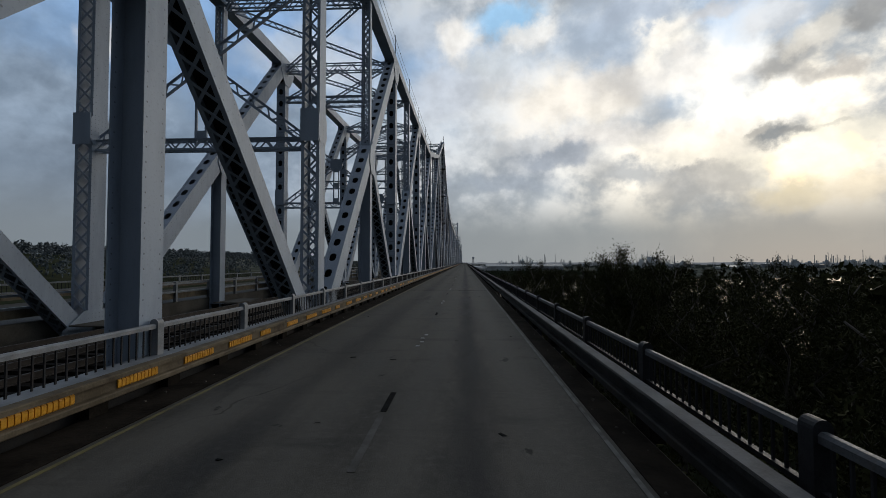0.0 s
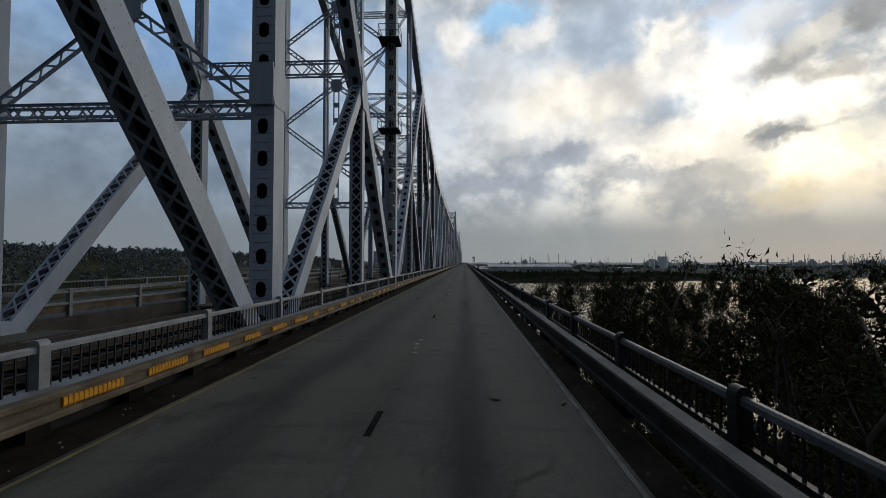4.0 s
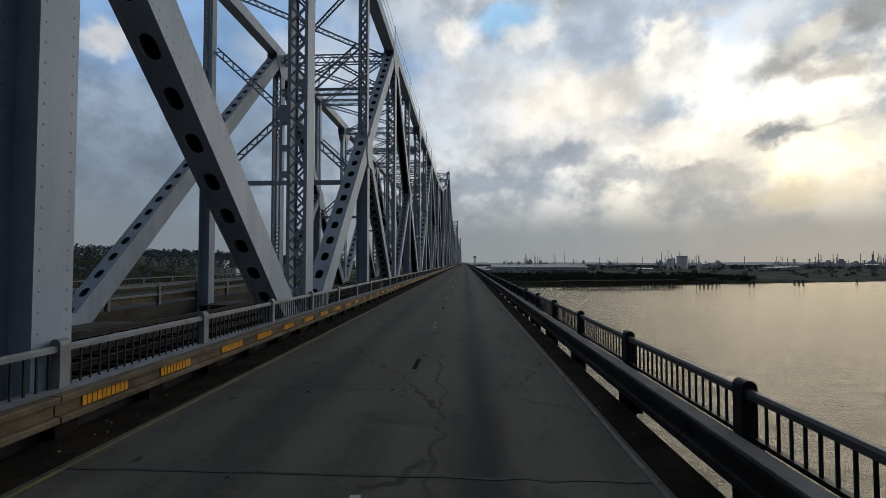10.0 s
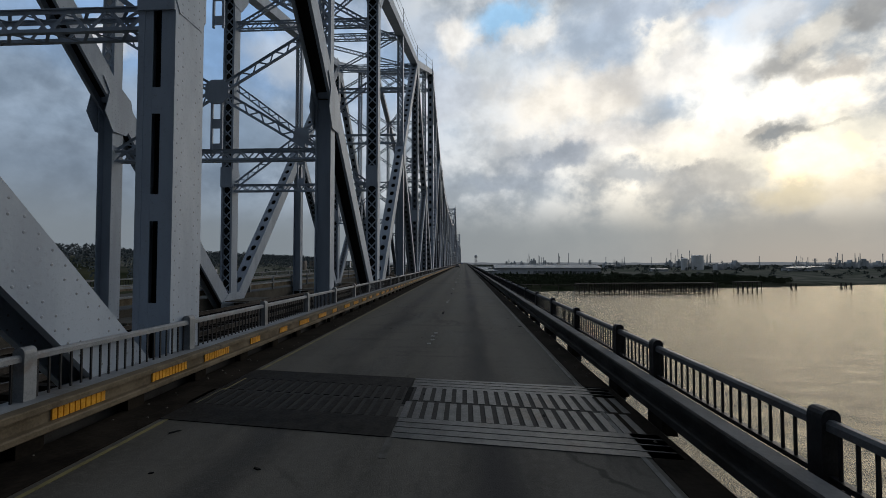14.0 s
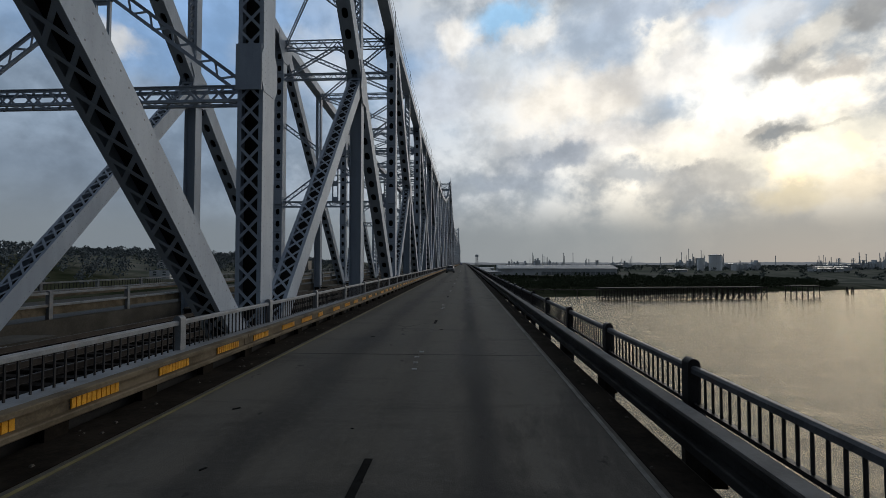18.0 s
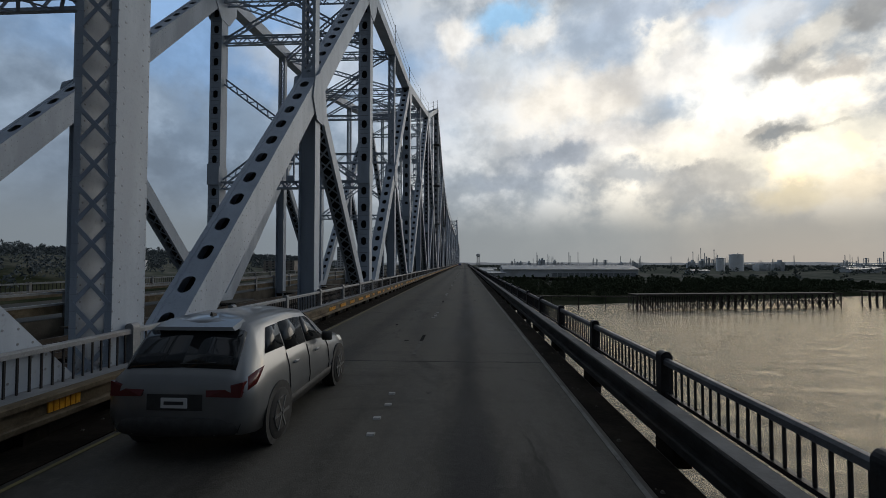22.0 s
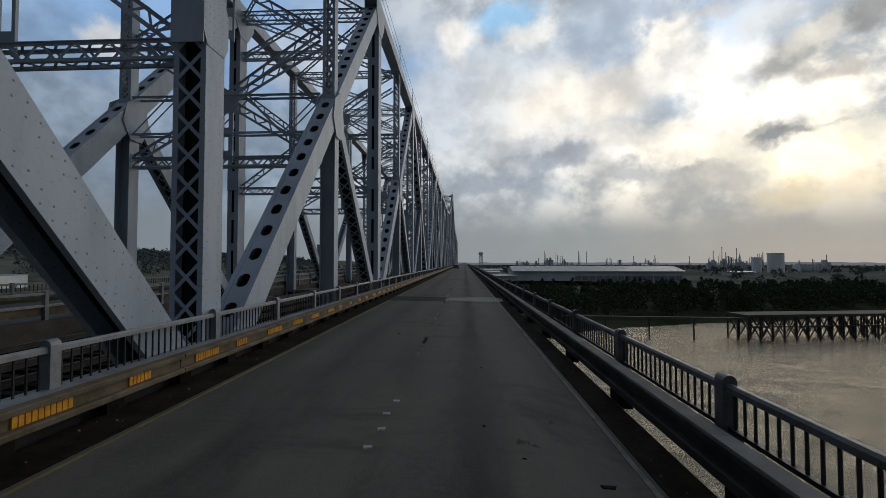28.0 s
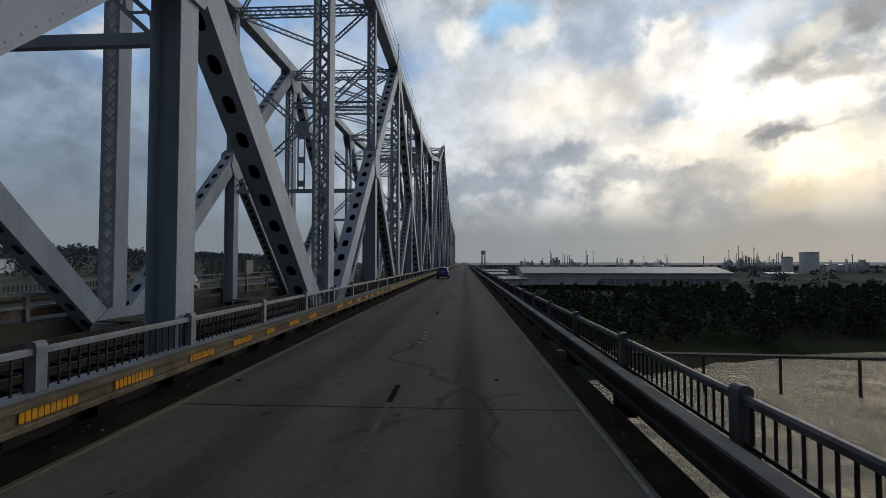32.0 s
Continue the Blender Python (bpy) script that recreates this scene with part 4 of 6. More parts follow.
def railing(x, zt, sign, mat, name, label, posts):
    r = thing(name, label, "railing")
    zb = zt - 0.64 if sign < 0 else 0.46
    post = Soup()
    cap = [(0.085 * math.cos(math.pi * q / 8), zt + 0.02 + 0.085 * math.sin(math.pi * q / 8)) for q in range(9)]
    post_prof = [(-0.085, zb - 0.16), (0.085, zb - 0.16)] + cap
    post.prism(post_prof, 1, -0.085, 0.085)
    rail_prof = [(-0.05, zt - 0.085), (0.05, zt - 0.085), (0.05, zt - 0.02), (0.025, zt + 0.01), (-0.025, zt + 0.01), (-0.05, zt - 0.02)]
    post.box(-0.13, 0.13, -0.11, 0.11, zb - 0.17, zb - 0.09)
    if sign > 0:
        post.box(-0.10, 0.10, -0.10, 0.10, -0.84, zb - 0.16)
    post_me = post.mesh("post", mat)
    panels = {}
    far_top, far_bars = Soup(), Soup()
    for p, q in zip(posts, posts[1:]):
        if p > 610 or p < -10:
            far_top.prism([(x + u, v) for u, v in rail_prof], 1, p + 0.07, q - 0.07)
            far_top.prism([(x + u, v) for u, v in post_prof], 1, p - 0.085, p + 0.085)
            far_top.box(x - 0.13, x + 0.13, p - 0.11, p + 0.11, zb - 0.17, zb - 0.09)
            far_bars.box(x - 0.035, x + 0.035, p + 0.07, q - 0.07, zb - 0.02, zb + 0.03)
            n = round((q - p) / 0.173)
            for i in range(1, n):
                y = p + (q - p) * i / n
                far_bars.box(x - 0.012, x + 0.012, y - 0.012, y + 0.012, zb, zt - 0.08)
            continue
        ob = part("post", post_me, r, Matrix.Translation((x, p, 0)))
        ln = round(q - p, 3)
        if ln not in panels:
            top = Soup().prism(rail_prof, 1, 0.07, ln - 0.07)
            bars = Soup().box(-0.035, 0.035, 0.07, ln - 0.07, zb - 0.02, zb + 0.03)
            n = round(ln / 0.173)
            for i in range(1, n):
                y = ln * i / n
                bars.box(-0.012, 0.012, y - 0.012, y + 0.012, zb, zt - 0.08)
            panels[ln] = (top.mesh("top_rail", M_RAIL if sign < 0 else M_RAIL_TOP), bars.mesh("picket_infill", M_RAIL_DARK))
        a, c = panels[ln]
        m = Matrix.Translation((x, p, 0))
        t = part("top_rail", a, r, m)
        part("picket_infill", c, t)["kind"] = "stuff"
    part("far_rail", far_top.mesh("far_rails", M_RAIL if sign < 0 else M_RAIL_TOP), r)["kind"] = "stuff"
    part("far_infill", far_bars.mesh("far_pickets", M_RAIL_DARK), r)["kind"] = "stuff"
    return r


railing(X_LRAIL - 0.12, Z_LRAIL, -1, M_RAIL, "inner_railing", "grey steel picket railing between roadway and truss", POSTS)
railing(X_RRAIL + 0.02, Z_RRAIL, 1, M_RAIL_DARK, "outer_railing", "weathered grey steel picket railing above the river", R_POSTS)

# the roadway on the other side, mirrored about the track
XC = (X_TRUSS + X_FAR) / 2


def mx(x):
    return 2 * XC - x


far_deck = thing("far_roadway", "opposite bridge roadway with steel edge girder", "road", kind="structure")
part("deck", Soup().box(mx(2.75), mx(-5.75), Y0, Y_END, -0.35, 0.0).mesh("deck", M_ROAD), far_deck)
part("edge_girder", Soup().box(mx(-5.9), mx(-6.2), Y0, Y_END, -0.9, 0.02).box(mx(-6.2), mx(-6.35), Y0, Y_END, -0.95, -0.85).mesh("edge_girder", M_CONC), far_deck)
part("kerb_beam", Soup().box(mx(-5.6), mx(-5.95), Y0, Y_END, 0.2, 0.55).box(mx(2.9), mx(2.6), Y0, Y_END, 0.2, 0.55).mesh("kerb_beam", M_BEAM), far_deck)
far_rail = thing("far_railing", "grey steel railing of the opposite roadway", "railing")
s, p2 = Soup(), Soup()
for y in POSTS:
    for x in (mx(X_LRAIL), mx(X_RRAIL)):
        p2.box(x - 0.09, x + 0.09, y - 0.08, y + 0.08, -0.9 if x > XC - 8 else 0.2, 1.2)
for x in (mx(X_LRAIL), mx(X_RRAIL)):
    for z in (1.05, 0.55):
        part("rail", Soup().box(x - 0.06, x + 0.06, Y0, Y1, z, z + 0.1).mesh("rail", M_RAIL), far_rail)

part("post_run", p2.mesh("posts", M_RAIL), far_rail)["kind"] = "stuff"
bars = Soup()
y = 0.0
while y < 900:
    bars.box(mx(X_RRAIL) - 0.015, mx(X_RRAIL) + 0.015, y, y + 0.03, 0.55, 1.05)
    y += 0.26
part("picket_infill", bars.mesh("pickets", M_RAIL_DARK), far_rail)["kind"] = "stuff"

# floor beams, stringers and the railway between the trusses
floor_sys = thing("floor_system", "dark steel floor beams and stringers under track and roadways", "bridge floor", kind="structure")
nodes = []
for (a, _, sl), (b, _, _) in zip(MAIN, MAIN[1:]):
    nodes += [a, (a + b) / 2]
fb = Soup()
xa, xb = mx(2.9), 2.9
fb.box(xa, xb, -0.03, 0.03, -2.0, -0.42).box(xa, xb, -0.2, 0.2, -2.05, -2.0).box(xa, xb, -0.2, 0.2, -0.46, -0.42)
fb_me = fb.mesh("floor_beam", M_DARKSTEEL)
for y in nodes:
    part("floor_beam", fb_me, floor_sys, Matrix.Translation((0, y, 0)))
st = Soup()
for x in (XC - 2.2, XC - 0.8, XC + 0.8, XC + 2.2, -3.5, -1.2, 1.2, mx(-3.5), mx(-1.2), mx(1.2)):
    st.box(x - 0.12, x + 0.12, Y0, Y1, -1.5, -0.5)
st.box(2.99, 3.07, Y0, Y_END, -1.3, -0.85)
st.box(-6.3, -5.9, Y0, Y_END, -0.9, 0.30)
part("stringers", st.mesh("stringers", M_DARKSTEEL), floor_sys)
track = thing("railway_track", "railway track on dark timber ties between the trusses", "railway track")
tie_me = Soup().box(-2.9, 2.9, -0.12, 0.12, -0.49, -0.27).mesh("tie", M_TIE)
for i in range(60):
    part("tie", tie_me, track, Matrix.Translation((XC, i * 0.62 - 8, 0)))
rest = Soup()
for i in range(60, 1630):
    y = i * 0.62 - 8
    rest.box(XC - 2.9, XC + 2.9, y - 0.12, y + 0.12, -0.49, -0.27)
part("tie_bed", rest.mesh("tie_bed", M_TIE), track)["kind"] = "stuff"
for x in (-1.9, -0.45, 0.45, 1.9):
    part("running_rail", Soup().box(XC + x - 0.035, XC + x + 0.035, Y0, Y1, -0.13, -0.10).box(XC + x - 0.012, XC + x + 0.012, Y0, Y1, -0.26, -0.13)
         .box(XC + x - 0.07, XC + x + 0.07, Y0, Y1, -0.27, -0.25).mesh("running_rail", M_TRACK), track)

# ---------------------------------------------------------------- river and land
Z_WATER = -37.6


def shore(x):
    return 870 + 0.34 * max(x, -200) if x > -200 else 802 - 0.2 * (x + 200)


def land(x, y):
    far = y - shore(x)
    near = 195 + 0.03 * max(x, 0) - max(0, x - 60) * 0.10 - max(0, x - 290) * 2.0 - y
    left = -330 - x - 0.1 * y
    d = max(far, near if x > -90 else near - 40, left)
    z = Z_WATER - 6 + min(max((d + 25) / 45, 0), 1) * 11
    if d > 150:
        z += min((d - 150) / 200, 1) * 12
    if left > 60:
        z += min((left - 60) / 260, 1) * 38
    return z + 1.2 * noise.noise(Vector((x * 0.012, y * 0.012, 3))) if d > 0 else z


v, f = flat_grid(-4800, 4800, -2000, 4800, 192, 136, land)
# a finer sheet near the bridge joined into the same ground
me = bpy.data.meshes.new("ground")
me.from_pydata(v, [], f)
me.materials.append(M_GROUND)
me.polygons.foreach_set("use_smooth", [True] * len(me.polygons))
tagged(new("ground", me), "dark wooded riverbank soil and far flat land", "ground", kind="structure")
tagged(new("river_water", Soup().box(-4800, 4800, -2000, 4800, Z_WATER - 0.5, Z_WATER).mesh("river_water", M_WATER)),
       "broad muddy river with small ripples", "water", kind="structure")

# expansion joints: fingers between steel plates, and thin cross joints
M_TAR = surface("joint_tar", (0.010, 0.010, 0.010), (0.022, 0.021, 0.020), 3, 0.7, 0.0, 0.2, 30)
for yj in (321.95, 664.4):
    j = thing("expansion_joint", "worn steel finger expansion joint across the roadway", "expansion joint", "expansion joints", "structure")
    part("trough", Soup().box(-5.0, 2.4, yj - 0.75, yj + 0.85, 0.001, 0.004).mesh("trough", M_DARK), j)
    for xa, xb, mat in ((-5.0, -1.29, M_GRATE_DIRTY), (-1.27, 2.4, M_GRATE)):
        part("plate", Soup().box(xa, xb, yj - 1.5, yj - 0.75, 0.001, 0.012).mesh("plate", mat), j)
        part("plate", Soup().box(xa, xb, yj + 0.85, yj + 1.5, 0.001, 0.012).mesh("plate", mat), j)
        fs = Soup()
        x = xa
        while x < xb - 0.2:
            fs.box(x, x + 0.11, yj - 0.75, yj + 0.02, 0.005, 0.014)
            fs.box(x + 0.095, x + 0.205, yj + 0.10, yj + 0.85, 0.005, 0.014)
            x += 0.19
        part("finger_comb", fs.mesh("fingers", mat), j)["kind"] = "stuff"
    for q in (-1.32, -1.12, -0.92, 1.0, 1.2, 1.38):
        part("weld_bead", Soup().box(-1.27, 2.38, yj + q - 0.012, yj + q + 0.012, 0.011, 0.018).mesh("weld_bead", M_GRATE), j)
    for o in j.children:
        for v in o.data.vertices:
            v.co.y -= 0.14 * (v.co.x + 0.4)
for yj in (37.0, 78.0, 139.0, 178.0, 229.0, 271.0, 363.0, 417.0, 460.0, 508.0, 545.0, 590.0, 640.0, 696.0, 737.0, 780.0):
    s = Soup()
    n = 24
    for i in range(n):
        xa, xb = -4.9 + 7.2 * i / n, -4.9 + 7.2 * (i + 1) / n
        ya, yb = (yj + 0.05 * noise.noise(Vector((q * 3.1, yj, 0))) for q in (xa, xb))
        s.bar((xa, ya, 0.004), (xb, yb, 0.004), 0.035, 0.004, (0, 0, 1))
    tagged(new("deck_joint", s.mesh("deck_joint", M_TAR)), "thin tarred joint across the roadway", "road joint", "deck joints", "structure")

# ---------------------------------------------------------------- trees


def leaf_material(name, c1, c2):
    m, k, b = base(name)
    rnd = k.n("ShaderNodeNewGeometry").outputs["Random Per Island"]
    pos = k.n("ShaderNodeNewGeometry").outputs["Position"]
    col = k.mix(k.math("ADD", k.math("MULTIPLY", rnd, 0.6), k.math("MULTIPLY", k.noise(pos, 0.35, 3), 0.4)), c1, c2)
    k.link(col, b.inputs["Base Color"])
    b.inputs["Roughness"].default_value = 0.75
    b.inputs["Specular IOR Level"].default_value = 0.05
    return m


M_LEAF = leaf_material("willow_leaf", (0.013, 0.018, 0.006), (0.062, 0.058, 0.022))
# far crowns: distance haze put into paler, bluer leaf colours
M_LEAF_HAZE = leaf_material("hazed_far_leaf", (0.075, 0.092, 0.080), (0.135, 0.152, 0.140))
M_LEAF_BLUFF = leaf_material("hazed_bluff_leaf", (0.090, 0.108, 0.118), (0.125, 0.145, 0.155))
M_LEAF_FAR = leaf_material("wood_leaf", (0.042, 0.055, 0.032), (0.076, 0.090, 0.054))


def leaf_card(v, f, c, size, rng):
    d = Vector((rng.gauss(0, 1), rng.gauss(0, 1), rng.gauss(0, 0.7))).normalized()
    u = d.orthogonal().normalized()
    a = rng.uniform(0, 6.28)
    u = (Matrix.Rotation(a, 3, d) @ u)
    t = d.cross(u)
    n = len(v)
    s = size * rng.uniform(0.6, 1.3)
    for p, q in ((-0.5, -0.15), (0.0, -0.32), (0.5, 0.0), (0.05, 0.34)):
        v.append(tuple(c + u * (p * s * 1.5) + t * (q * s)))
    f.append((n, n + 1, n + 2, n + 3))


def leaf_blade(v, f, c, size, rng):
    """A slim single leaf."""
    u = Vector((rng.gauss(0, 0.7), rng.gauss(0, 0.7), rng.gauss(0.7, 0.9))).normalized()
    t = u.orthogonal().normalized()
    t = Matrix.Rotation(rng.uniform(0, 6.28), 3, u) @ t
    n = len(v)
    s = size * rng.uniform(0.6, 1.3)
    v += [tuple(c - u * s * 0.75 - t * s * 0.16), tuple(c + u * s * 0.75), tuple(c - u * s * 0.1 + t * s * 0.26)]
    f.append((n, n + 1, n + 2))


def tree_meshes(seed, height, spread, leaves, size, bare=0.25, loose=0.12, limbs=26):
    """A slender tree: tapered trunk with limbs and twigs, and leaves in ragged clumps along them."""
    rng = random.Random(seed)
    wood, v, f = Soup(), [], []
    pts = [Vector((0, 0, 0))]
    for i in range(1, 8):
        pts.append(Vector((rng.gauss(0, 0.22) * i, rng.gauss(0, 0.22) * i, height * i / 7)))
    wood.tube(pts, [0.26 * height / 20 * (1 - i / 7.6) + 0.03 for i in range(8)], 6)
    tips = []
    for i in range(limbs):
        k = rng.uniform(bare, 0.98)
        j = min(int(k * 7), 6)
        root = pts[j].lerp(pts[j + 1], k * 7 - j)
        a = rng.uniform(0, 6.28)
        ln = spread * rng.uniform(0.5, 1.25) * (1.15 - k * 0.7)
        mid = root + Vector((math.cos(a), math.sin(a), rng.uniform(0.9, 1.9))) * ln * 0.5
        end = mid + Vector((math.cos(a + rng.gauss(0, .4)), math.sin(a + rng.gauss(0, .4)), rng.uniform(0.7, 1.7))) * ln * 0.5
        wood.tube([root, mid, end], [0.07, 0.04, 0.012], 4)
        for q in range(3):
            b0 = mid.lerp(end, rng.uniform(0.0, 0.9))
            b1 = b0 + Vector((rng.gauss(0, 1), rng.gauss(0, 1), rng.gauss(0.6, 0.6))) * ln * 0.22
            wood.tube([b0, b1], [0.025, 0.008], 3)
            tips += [b1, b0.lerp(b1, 0.5)]
        tips += [mid.lerp(end, q) for q in (0.5, 1.0)]
    tips += [pts[-1], pts[-2].lerp(pts[-1], 0.5)]
    for i in range(leaves):
        c = rng.choice(tips)
        r = spread * loose
        off = Vector((rng.gauss(0, r), rng.gauss(0, r), rng.gauss(-0.2, r * 1.3)))
        leaf_blade(v, f, c + off, size, rng)
    me = bpy.data.meshes.new("crown")
    me.from_pydata(v, [], f)
    me.materials.append(M_LEAF)
    return wood.mesh("trunk", M_BARK, True), me


VARIANTS = [tree_meshes(11 + i, 20.5 + 1.6 * (i % 3), 2.3 + 0.3 * (i % 4), 4900, 0.25, 0.15) for i in range(6)]
TALL = tree_meshes(77, 34.5, 5.2, 15000, 0.27, 0.5, 0.10, 52)


def plant(meshes, x, y, z, scale, turn, label, group=""):
    t = thing("tree", label, "tree", group, at=(x, y, z))
    t.rotation_euler = (0, 0, turn)
    t.scale = (scale, scale, scale)
    part("trunk", meshes[0], t)
    part("crown", meshes[1], t)
    return t


rng = random.Random(5)
spots = []
tries = 0
while len(spots) < 165 and tries < 14000:
    tries += 1
    x, y = rng.uniform(17, 78), rng.uniform(172, 210) if len(spots) < 56 else rng.uniform(-5, 206)
    edge = 203 + 7 * noise.noise(Vector((x * 0.07, 0, 0))) - max(0, x - 48) * 0.3
    if y > edge or (x < 22 and y < 40):
        continue
    if any((x - a) ** 2 + (y - b) ** 2 < (3.4 if y > 170 else 4.6) ** 2 for a, b in spots):
        continue
    spots.append((x, y))
for i, (x, y) in enumerate(spots):
    plant(VARIANTS[i % 6], x, y, -29.5 + rng.uniform(-1, 1), rng.uniform(1.08, 1.24) if y > 182 else rng.uniform(1.2, 1.34), rng.uniform(0, 6.28),
          "slender dark green willow on the flooded riverbank", "riverbank trees")
plant(TALL, 25.1, 71, -30, 0.955, 0.4, "tall open-crowned tree rising above the willows")
plant(TALL, 30, 76, -31, 0.90, 2.4, "tall open-crowned tree rising above the willows")


def wood_mass(name, label, places, leaves, size, seed, low=2.0, mat=None):
    """A wood far from the road: many ragged crowns in one mesh."""
    r = random.Random(seed)
    v, f = [], []
    for x, y, z, h, s in places:
        for i in range(leaves):
            k = r.random() ** 0.7
            a, q = r.uniform(0, 6.28), s * math.sqrt(r.random()) * (1.05 - 0.75 * k * k)
            leaf_card(v, f, Vector((x + q * math.cos(a), y + q * math.sin(a), z + low + (h - low) * k)), size, r)
    me = bpy.data.meshes.new(name)
    me.from_pydata(v, [], f)
    me.materials.append(mat or M_LEAF_FAR)
    return tagged(new(name, me), label, "woods", kind="stuff")


r2 = random.Random(9)
pl = []
for i in range(700):
    x, y = r2.uniform(62, 300), r2.uniform(-60, 190)
    if y < 196 - max(0, x - 60) * 0.12:
        pl.append((x, y, -31, r2.uniform(26, 33), r2.uniform(3.6, 5.5)))
wood_mass("riverside_wood", "dark dense willow wood on the near riverbank", pl, 135, 1.25, 3, 2.0, M_LEAF)
pl = [(r2.uniform(19, 90), r2.uniform(150, 204) if i < 150 else r2.uniform(20, 160), -31, r2.uniform(16, 22) if i < 150 else r2.uniform(18, 27), r2.uniform(2.2, 3.6)) for i in range(400)]
wood_mass("waterside_scrub", "dark willow scrub between the trees at the water's edge", pl, 230, 0.48, 12, 1.0, M_LEAF)
pl = []
for i in range(1300):
    x = r2.uniform(-200, 560)
    y = shore(x) + 14 + r2.random() ** 1.2 * 200
    if -26 < x < 12:
        continue
    h = r2.uniform(9, 14) * (1 if x < 300 else 0.7)
    pl.append((x, y, land(x, y) + 0.5, h, r2.uniform(3.0, 5.0)))
wood_mass("batture_wood", "low dark green wood along the far riverbank", pl, 110, 1.6, 4, 0.0)
pl = []
for i in range(2100):
    y = r2.uniform(-300, 3000)
    x = -400 - 0.1 * y - r2.random() ** 0.8 * 520
    pl.append((x, y, land(x, y), r2.uniform(15, 25) + 5 * noise.noise(Vector((y * 0.004, 2, 0))), r2.uniform(7, 12)))
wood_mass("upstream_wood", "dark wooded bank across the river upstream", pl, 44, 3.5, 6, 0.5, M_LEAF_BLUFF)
pl = []
for i in range(1500):
    x, y = r2.uniform(-1300, 2600), r2.uniform(1250, 2900)
    if abs(x) < 60 or (40 < x < 330 and y < 1330):
        continue
    pl.append((x, y, land(x, y), r2.uniform(5, 12), r2.uniform(6, 12)))
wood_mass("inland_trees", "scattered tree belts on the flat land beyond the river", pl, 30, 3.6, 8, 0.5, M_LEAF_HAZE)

# ---------------------------------------------------------------- works on the far bank
M_SHEET = surface("white_sheet_metal", (0.50, 0.52, 0.54), (0.66, 0.67, 0.68), 0.05, 0.5, 0.0, 0.1, 2, (0.3, 0.28, 0.26), 0.5, 0.03)
M_ROOF = surface("pale_metal_roof", (0.24, 0.25, 0.26), (0.33, 0.34, 0.35), 0.04, 0.45, 0.0, 0.1, 2, (0.28, 0.25, 0.23), 0.4, 0.05)
M_GREY = surface("grey_plant", (0.20, 0.21, 0.22), (0.30, 0.31, 0.32), 0.1, 0.7, 0.0, 0.1, 3)
M_BRICKY = surface("brown_block", (0.20, 0.17, 0.15), (0.29, 0.26, 0.23), 0.1, 0.8, 0.0, 0.1, 3)
M_PANE = plain("dark_pane", (0.03, 0.035, 0.04), 0.15)
M_PILE = surface("timber_pile", (0.035, 0.030, 0.026), (0.075, 0.065, 0.055), 0.6, 0.9, 0.0, 0.3, 6)


def warehouse(name, x, y, z, lx, ly, h, rise, label, posts=0):
    t = thing(name, label, "warehouse", at=(x, y, z))
    part("wall", Soup().box(0, lx, 0, ly, 0, h).mesh("wall", M_SHEET), t)
    roof = Soup().prism([(-2.0, h), (ly + 2.0, h), (ly + 2.0, h + 0.5), (ly / 2, h + rise), (-2.0, h + 0.5)], 0, -1.5, lx + 1.5)
    part("roof", roof.mesh("roof", M_ROOF), t)
    if posts:
        part("bay_opening", Soup().box(lx * 0.36, lx - 2, -0.25, -0.05, 0.5, h * 0.55).mesh("bay_opening", M_GREY), t, None, "dark open loading bays")
        pm = Soup().box(-0.4, 0.4, -0.5, -0.26, 0, h * 0.7).mesh("bay_post", M_SHEET)
        for i in range(posts):
            part("bay_post", pm, t, Matrix.Translation((lx * 0.36 + (lx * 0.64 - 3) * i / (posts - 1) + 0.5, 0, 0)))
    return t


warehouse("warehouse", 60, 1172, -20.5, 206, 60, 11.5, 6.5, "long white sheet-metal riverside warehouse with open bays", 16)
warehouse("shed", 36, 1160, -20.5, 26, 40, 6, 2.5, "low pale metal shed beside the warehouse")
for i, (x, y, lx, ly, h) in enumerate(((20, 1260, 30, 40, 8), (26, 1400, 40, 30, 9), (150, 1340, 60, 30, 7), (470, 1420, 40, 22, 5),
                                      (860, 1500, 60, 30, 7), (980, 1650, 90, 40, 9))):
    warehouse("shed", x, y, -20.5, lx, ly, h, 2.5, "pale metal industrial shed on the flat land")


def tank(x, y, z, r, h, label, mat, n=24):
    t = thing("storage_tank", label, "storage tank", at=(x, y, z))
    part("shell", Soup().tube([(0, 0, 0), (0, 0, h)], [r, r], n).mesh("shell", mat), t)
    part("rim", Soup().tube([(0, 0, h), (0, 0, h + 1.3)], [r * 1.03, r * 1.03], n).mesh("rim", M_GREY), t)
    dome = Soup().tube([(0, 0, h + 1.3), (0, 0, h + 2.4), (0, 0, h + 3.0)], [r * 0.98, r * 0.6, r * 0.1], n)
    part("roof", dome.mesh("roof", mat), t)
    return t



for x, y, r, h in ((900, 1900, 22, 16), (960, 1900, 22, 16), (1180, 1850, 26, 15), (1290, 1900, 24, 15), (1420, 1800, 22, 14), (560, 2000, 18, 13)):
    tank(x, y, -21, r, h, "low pale oil storage tank", M_ROOF)


# far works steel, haze put in its pale grey; horizon haze glows by emission
M_FARSTEEL = surface("far_works_hazed", (0.46, 0.48, 0.50), (0.60, 0.62, 0.64), 0.06, 0.8, 0.0, 0.1, 1.2, (0.26, 0.23, 0.21), 0.5, 0.04)
M_TANKWHITE = surface("tank_white", (0.80, 0.81, 0.82), (0.88, 0.88, 0.88), 0.05, 0.7, 0.0, 0.1, 1.0, (0.5, 0.48, 0.46), 0.4, 0.06)
